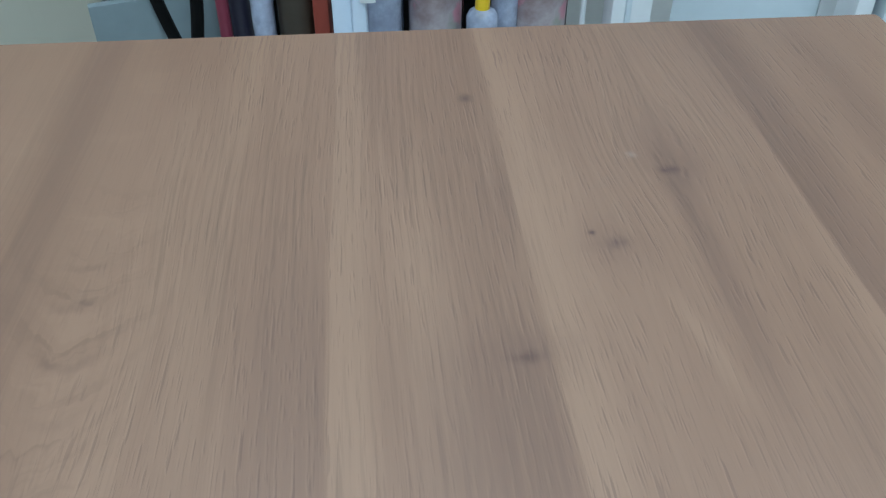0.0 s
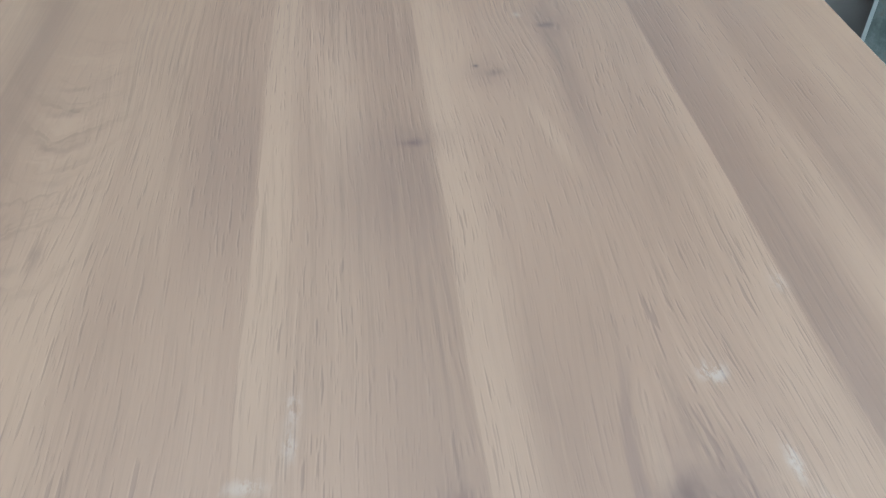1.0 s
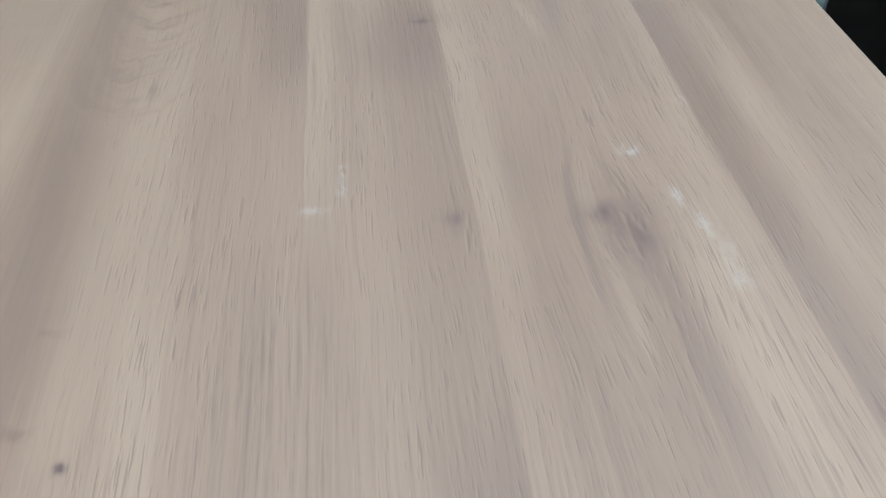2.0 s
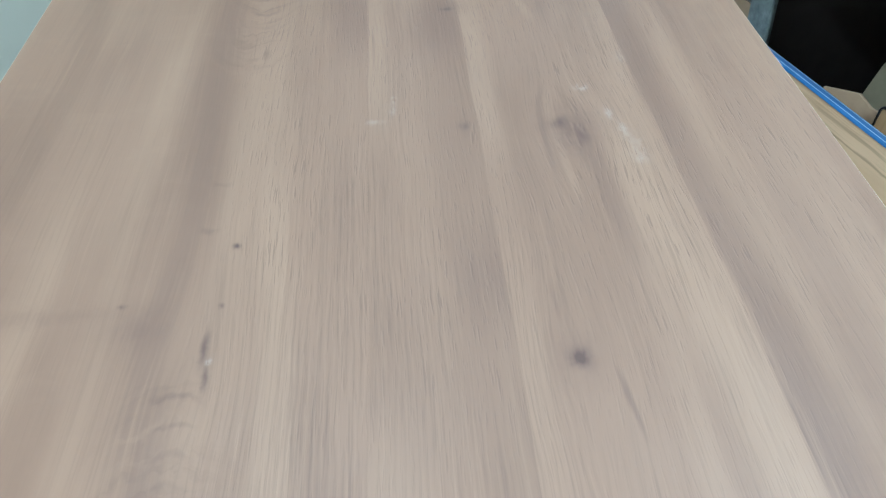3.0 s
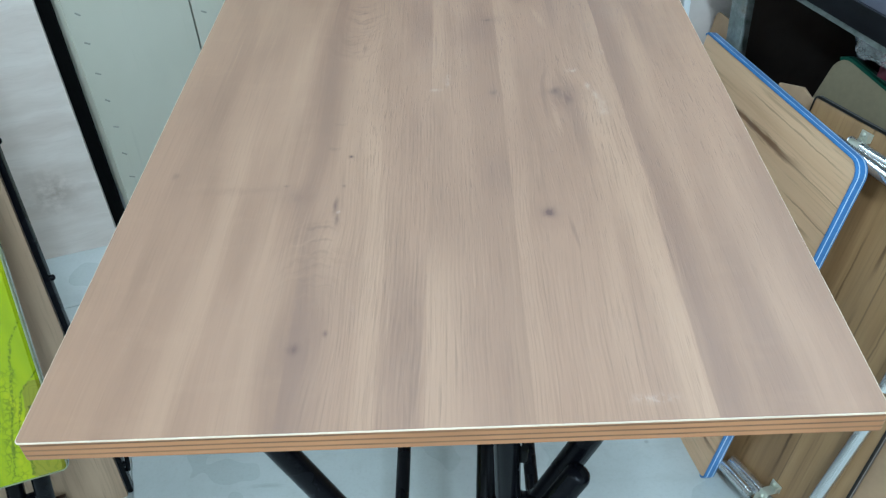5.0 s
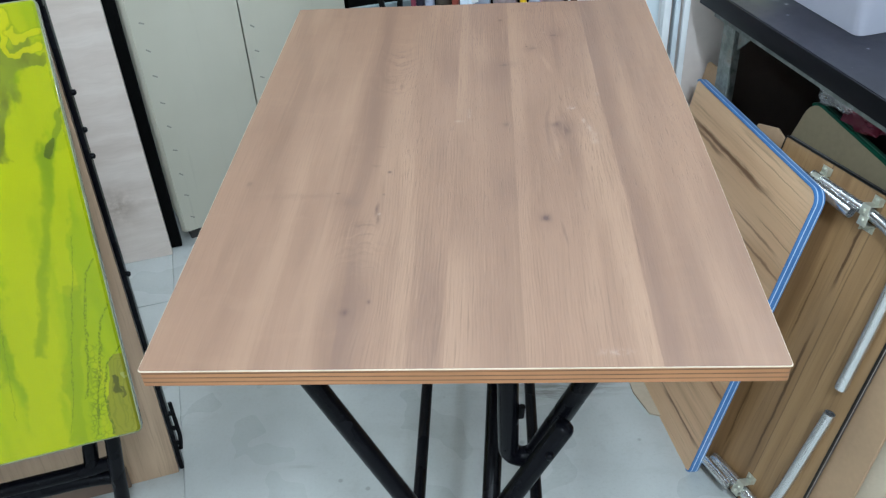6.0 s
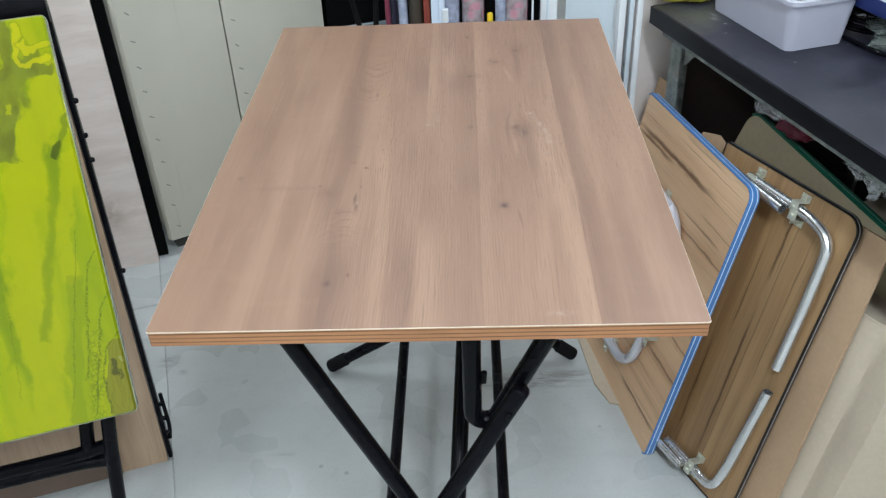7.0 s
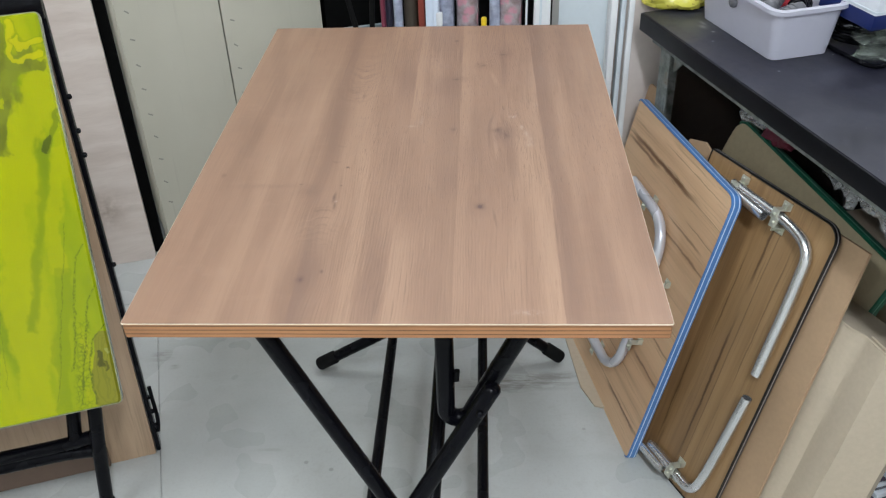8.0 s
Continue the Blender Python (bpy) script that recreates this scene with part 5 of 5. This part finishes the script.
part("tub", bin_shell(), MILKY, bin_, "milky translucent tub with a rolled rim")
part("lock_boss", tube([(-0.006, 0.125, 0.066), (-0.012, 0.125, 0.066)], 0.010, cap_round=True), GREY_TOOL, bin_, "dark round catch")
random.seed(4)
for i, mt in enumerate((GREY_TOOL, BLACK, GREY_TOOL, RED, GREY_TOOL, RED, BLACK, GREY_TOOL)):
    a, b = 0.035 + 0.024 * i + random.uniform(-0.01, 0.01), random.uniform(0.03, 0.085)
    tool = thing("tool_attachment", BIN @ pose(b, a, 0.066 + 0.006 * (i % 3), random.uniform(-30, 30), random.uniform(-20, 20), random.uniform(0, 180)), "red plastic tool part in a bin" if mt is RED else "dark grey ribbed tool attachment in a bin", "tool", "tools in the bin")
    part("body", tube([(-0.03, 0, 0), (0.0, 0, 0), (0.012, 0, 0.0), (0.03, 0, 0)], 0.012 if i % 2 else 0.015, cap_round=True), mt, tool)
    for k in range(5):
        part("rib", tube([(-0.025 + 0.01 * k, 0, 0), (-0.021 + 0.01 * k, 0, 0)], 0.0165), mt, tool)

packet = crumpled(0.075, 0.055, 0.026, 7.0, 4, 0.22)
for v in packet.verts:
    v.co.z = max(v.co.z, -0.016)
whole("yellow_packet", packet, YELLOW, pose(0.50, 1.03, ZB + 0.0165, 0, 0, 12), "crumpled shiny yellow packet lying on the bench", "packet")

cables = thing("cable_coils", pose(0.808, 0.826, ZB, 0, 0, 18), "coiled black cables in clear film on the bench", "cable")
random.seed(9)
for i in range(8):
    pts = []
    r0, r1, ph = random.uniform(0.055, 0.085), random.uniform(0.040, 0.066), random.uniform(0, 6)
    for k in range(41):
        a = 2 * math.pi * k / 40
        pts.append((r0 * math.cos(a) + 0.008 * math.sin(3 * a + ph), r1 * math.sin(a) + 0.008 * math.cos(2 * a + ph), 0.006 + 0.0064 * i + 0.004 * math.sin(2 * a + ph)))
    part("cable_loop", tube(pts, 0.0040, sides=8), BLACK, cables)
for i, (fx, fy, fz, rx, ry, rz) in enumerate(((-0.020, -0.085, 0.010, 0.060, 0.040, 0.012), (0.030, -0.050, 0.022, 0.055, 0.038, 0.014), (-0.035, -0.045, 0.030, 0.045, 0.030, 0.012))):
    part("film_wrap", crumpled(rx, ry, rz, 11.0 + i, 4, 0.5), WRAP, cables, "crumpled clear film round the cables", pose(fx, fy, fz, 0, 0, 25 * i))
loop = [(0.702, 0.815), (0.715, 0.780), (0.732, 0.734), (0.749, 0.692), (0.763, 0.680), (0.782, 0.684), (0.803, 0.708), (0.835, 0.755), (0.85, 0.80)]
whole("loose_cable", tube(rounded([(x, y, ZB + 0.0045) for x, y in loop], 0.02, 4), 0.0040, sides=10), BLACK, Matrix(), "thin black cable lying in a bend on the bench", "cable")

carton2 = thing("blue_white_carton", ROOM @ pose(1.0, 0.50, ZB + 0.061, 4, 3, 8), "blue and white carton resting on coiled cables", "carton")
part("body", box((0.17, 0.12, 0.075), (0, 0, 0.0375), 0.002), BOX_WHITE, carton2)
part("blue_panel", box((0.172, 0.122, 0.026), (0, 0, 0.0135), 0.002), BOX_BLUE, carton2, "deep blue lower part")
part("blue_line", box((0.1725, 0.1225, 0.003), (0, 0, 0.031), 0.0005), PALE_BLUE, carton2)
for i in range(4):
    part("text_bar", box((0.05 - 0.008 * i, 0.0006, 0.003), (-0.03, -0.0612, 0.066 - 0.006 * i)), GREY_TOOL, carton2)

# ---- behind the table ----
def roll(name, x, y, r, mt, label, h=1.05, lean=0.0, category="roll"):
    """A sheet rolled up and stood on end: a spiral with thickness."""
    bm = bmesh.new()
    turns, seg = 3, 22
    loops = []
    for z in (0.0, h):
        loops.append([bm.verts.new(((r * (1 - 0.2 * k / (turns * seg))) * math.cos(2 * math.pi * k / seg), (r * (1 - 0.2 * k / (turns * seg))) * math.sin(2 * math.pi * k / seg), z)) for k in range(turns * seg + 1)])
    for i in range(turns * seg):
        bm.faces.new((loops[0][i], loops[0][i + 1], loops[1][i + 1], loops[1][i]))
    return whole(name, bm, mt, pose(x, y, 0.0, lean, 0, 0), label, category, "rolls behind the table")


roll("film_roll", 0.014, 1.215, 0.022, FROST, "frosted plastic film roll standing upright")
roll("flower_roll", 0.066, 1.215, 0.026, FLOWERS, "pink flower-print plastic sheet rolled up")
roll("film_roll", 0.128, 1.20, 0.013, FROST, "frosted plastic film roll standing upright")
roll("flower_roll", 0.162, 1.215, 0.028, FLOWERS, "pink flower-print plastic sheet rolled up")
roll("dark_roll", -0.062, 1.235, 0.020, OLIVE, "dark brown sheet rolled up and stood on end")
roll("film_roll", -0.094, 1.225, 0.011, FROST, "frosted plastic film roll standing upright")
roll("dark_roll", -0.118, 1.24, 0.012, NAVY, "dark violet sheet rolled up and stood on end")
roll("maroon_roll", -0.128, 1.215, 0.006, MAROON, "thin maroon sheet rolled up")
whole("red_board", box((0.014, 0.05, 1.0), (0, 0, 0.5), 0.002), RUST_RED, pose(-0.038, 1.21, 0), "rust-red narrow board standing on end", "board")
can = thing("spray_bottle", pose(0.103, 1.165, 0.0), "clear tall bottle with a yellow cap", "bottle")
part("body", tube([(0, 0, 0.0), (0, 0, 0.60), (0, 0, 0.650), (0, 0, 0.662)], 0.014, cap_round=True), FROST, can)
part("cap", tube([(0, 0, 0.664), (0, 0, 0.680), (0, 0, 0.695)], 0.0065, cap_round=True), YELLOW_CAP, can, "bright yellow cap")
fr = thing("window_frame_stand", pose(-0.012, 1.175, 0), "white plastic window profile standing upright", "frame")
part("profile", box((0.030, 0.03, 1.1), (0, 0, 0.55), 0.002), BLUISH, fr)
part("lip", box((0.012, 0.012, 1.1), (0.008, -0.018, 0.55), 0.002), BLUISH, fr)
part("hinge", box((0.014, 0.014, 0.03), (0.016, -0.024, 0.70), 0.003), WHITE, fr)
whole("thin_rod", tube([(0.199, 1.19, 0.0), (0.199, 1.19, 1.0)], 0.0025, sides=8), WHITE, Matrix(), "thin white rod standing behind the table", "rod")
po = thing("white_profile", pose(0.232, 1.165, 0), "white plastic door profile standing upright", "frame")
part("profile", box((0.036, 0.03, 1.2), (0, 0, 0.6), 0.003), WHITE, po)
part("groove", box((0.005, 0.004, 1.2), (-0.004, -0.016, 0.6), 0.001), PALE_BLUE, po)
door = thing("door_leaf", axes((0.268, 1.155, 0.0), (0.82, -0.57, 0), (0.57, 0.82, 0)), "pale bluish white door panel standing open", "panel")
part("sheet", box((0.118, 0.02, 1.3), (0.059, 0.01, 0.65), 0.002), PALE_BLUE, door)
part("edge_strip", box((0.02, 0.024, 1.3), (0.128, 0.010, 0.65), 0.003), WHITE, door, "white edge strip of the panel")
for i, (dx, w, mt) in enumerate(((0.0, 0.014, WHITE), (0.018, 0.010, PALE_BLUE), (0.034, 0.012, WHITE))):
    whole("trim", box((w, 0.03, 1.3), (0.372 + dx, 1.05 - 0.3 * dx, 0.65), 0.003), mt, Matrix(), "white plastic door jamb strip", "trim", kind="structure")
bk = thing("dark_cabinet", ROOM @ pose(0.50, 1.72, 0), "black cabinet standing in the dark corner", "cabinet")
part("body", box((0.66, 0.30, 1.2), (0, 0, 0.602), 0.004), DARK, bk)
for pts in ([(-0.225, 1.30, 0.72), (-0.206, 1.30, 0.625), (-0.196, 1.30, 0.585), (-0.17, 1.30, 0.50), (-0.18, 1.30, 0.02)], [(-0.160, 1.29, 0.72), (-0.166, 1.29, 0.62), (-0.173, 1.29, 0.58), (-0.165, 1.29, 0.45), (-0.150, 1.29, 0.02)]):
    whole("cable", tube(rounded(pts, 0.03), 0.0065, sides=10), RUBBER, Matrix(), "thick black cable hanging in the corner", "cable", "hanging cables")
whole("grey_panel", box((0.17, 0.012, 0.610), (0, 0, 0.305), 0.002), GREY_SHEET, pose(-0.205, 1.36, 0, 0, 0, 18), "grey-blue sheet standing between the cupboard and rolls", "panel")

# ---- floor tiles ----
T, GAP = 1.2, 0.002
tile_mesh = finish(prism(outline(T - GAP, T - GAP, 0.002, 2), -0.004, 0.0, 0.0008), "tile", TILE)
for i in range(-2, 3):
    for j in range(-3, 3):
        tx, ty = -0.393 + T * i, 0.02 + T * j
        lo_x, lo_y, hi_x, hi_y = max(tx, X0), max(ty, Y0), min(tx + T, X1), min(ty + T, Y1)
        if hi_x - lo_x < 0.02 or hi_y - lo_y < 0.02:
            continue
        cut = (hi_x - lo_x) < T - 1e-6 or (hi_y - lo_y) < T - 1e-6
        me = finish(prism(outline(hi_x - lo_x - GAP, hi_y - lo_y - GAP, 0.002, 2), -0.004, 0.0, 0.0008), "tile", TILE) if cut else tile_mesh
        ob = new("tile", me)
        ob.parent = base
        ob.matrix_basis = pose(lo_x, lo_y, 0)
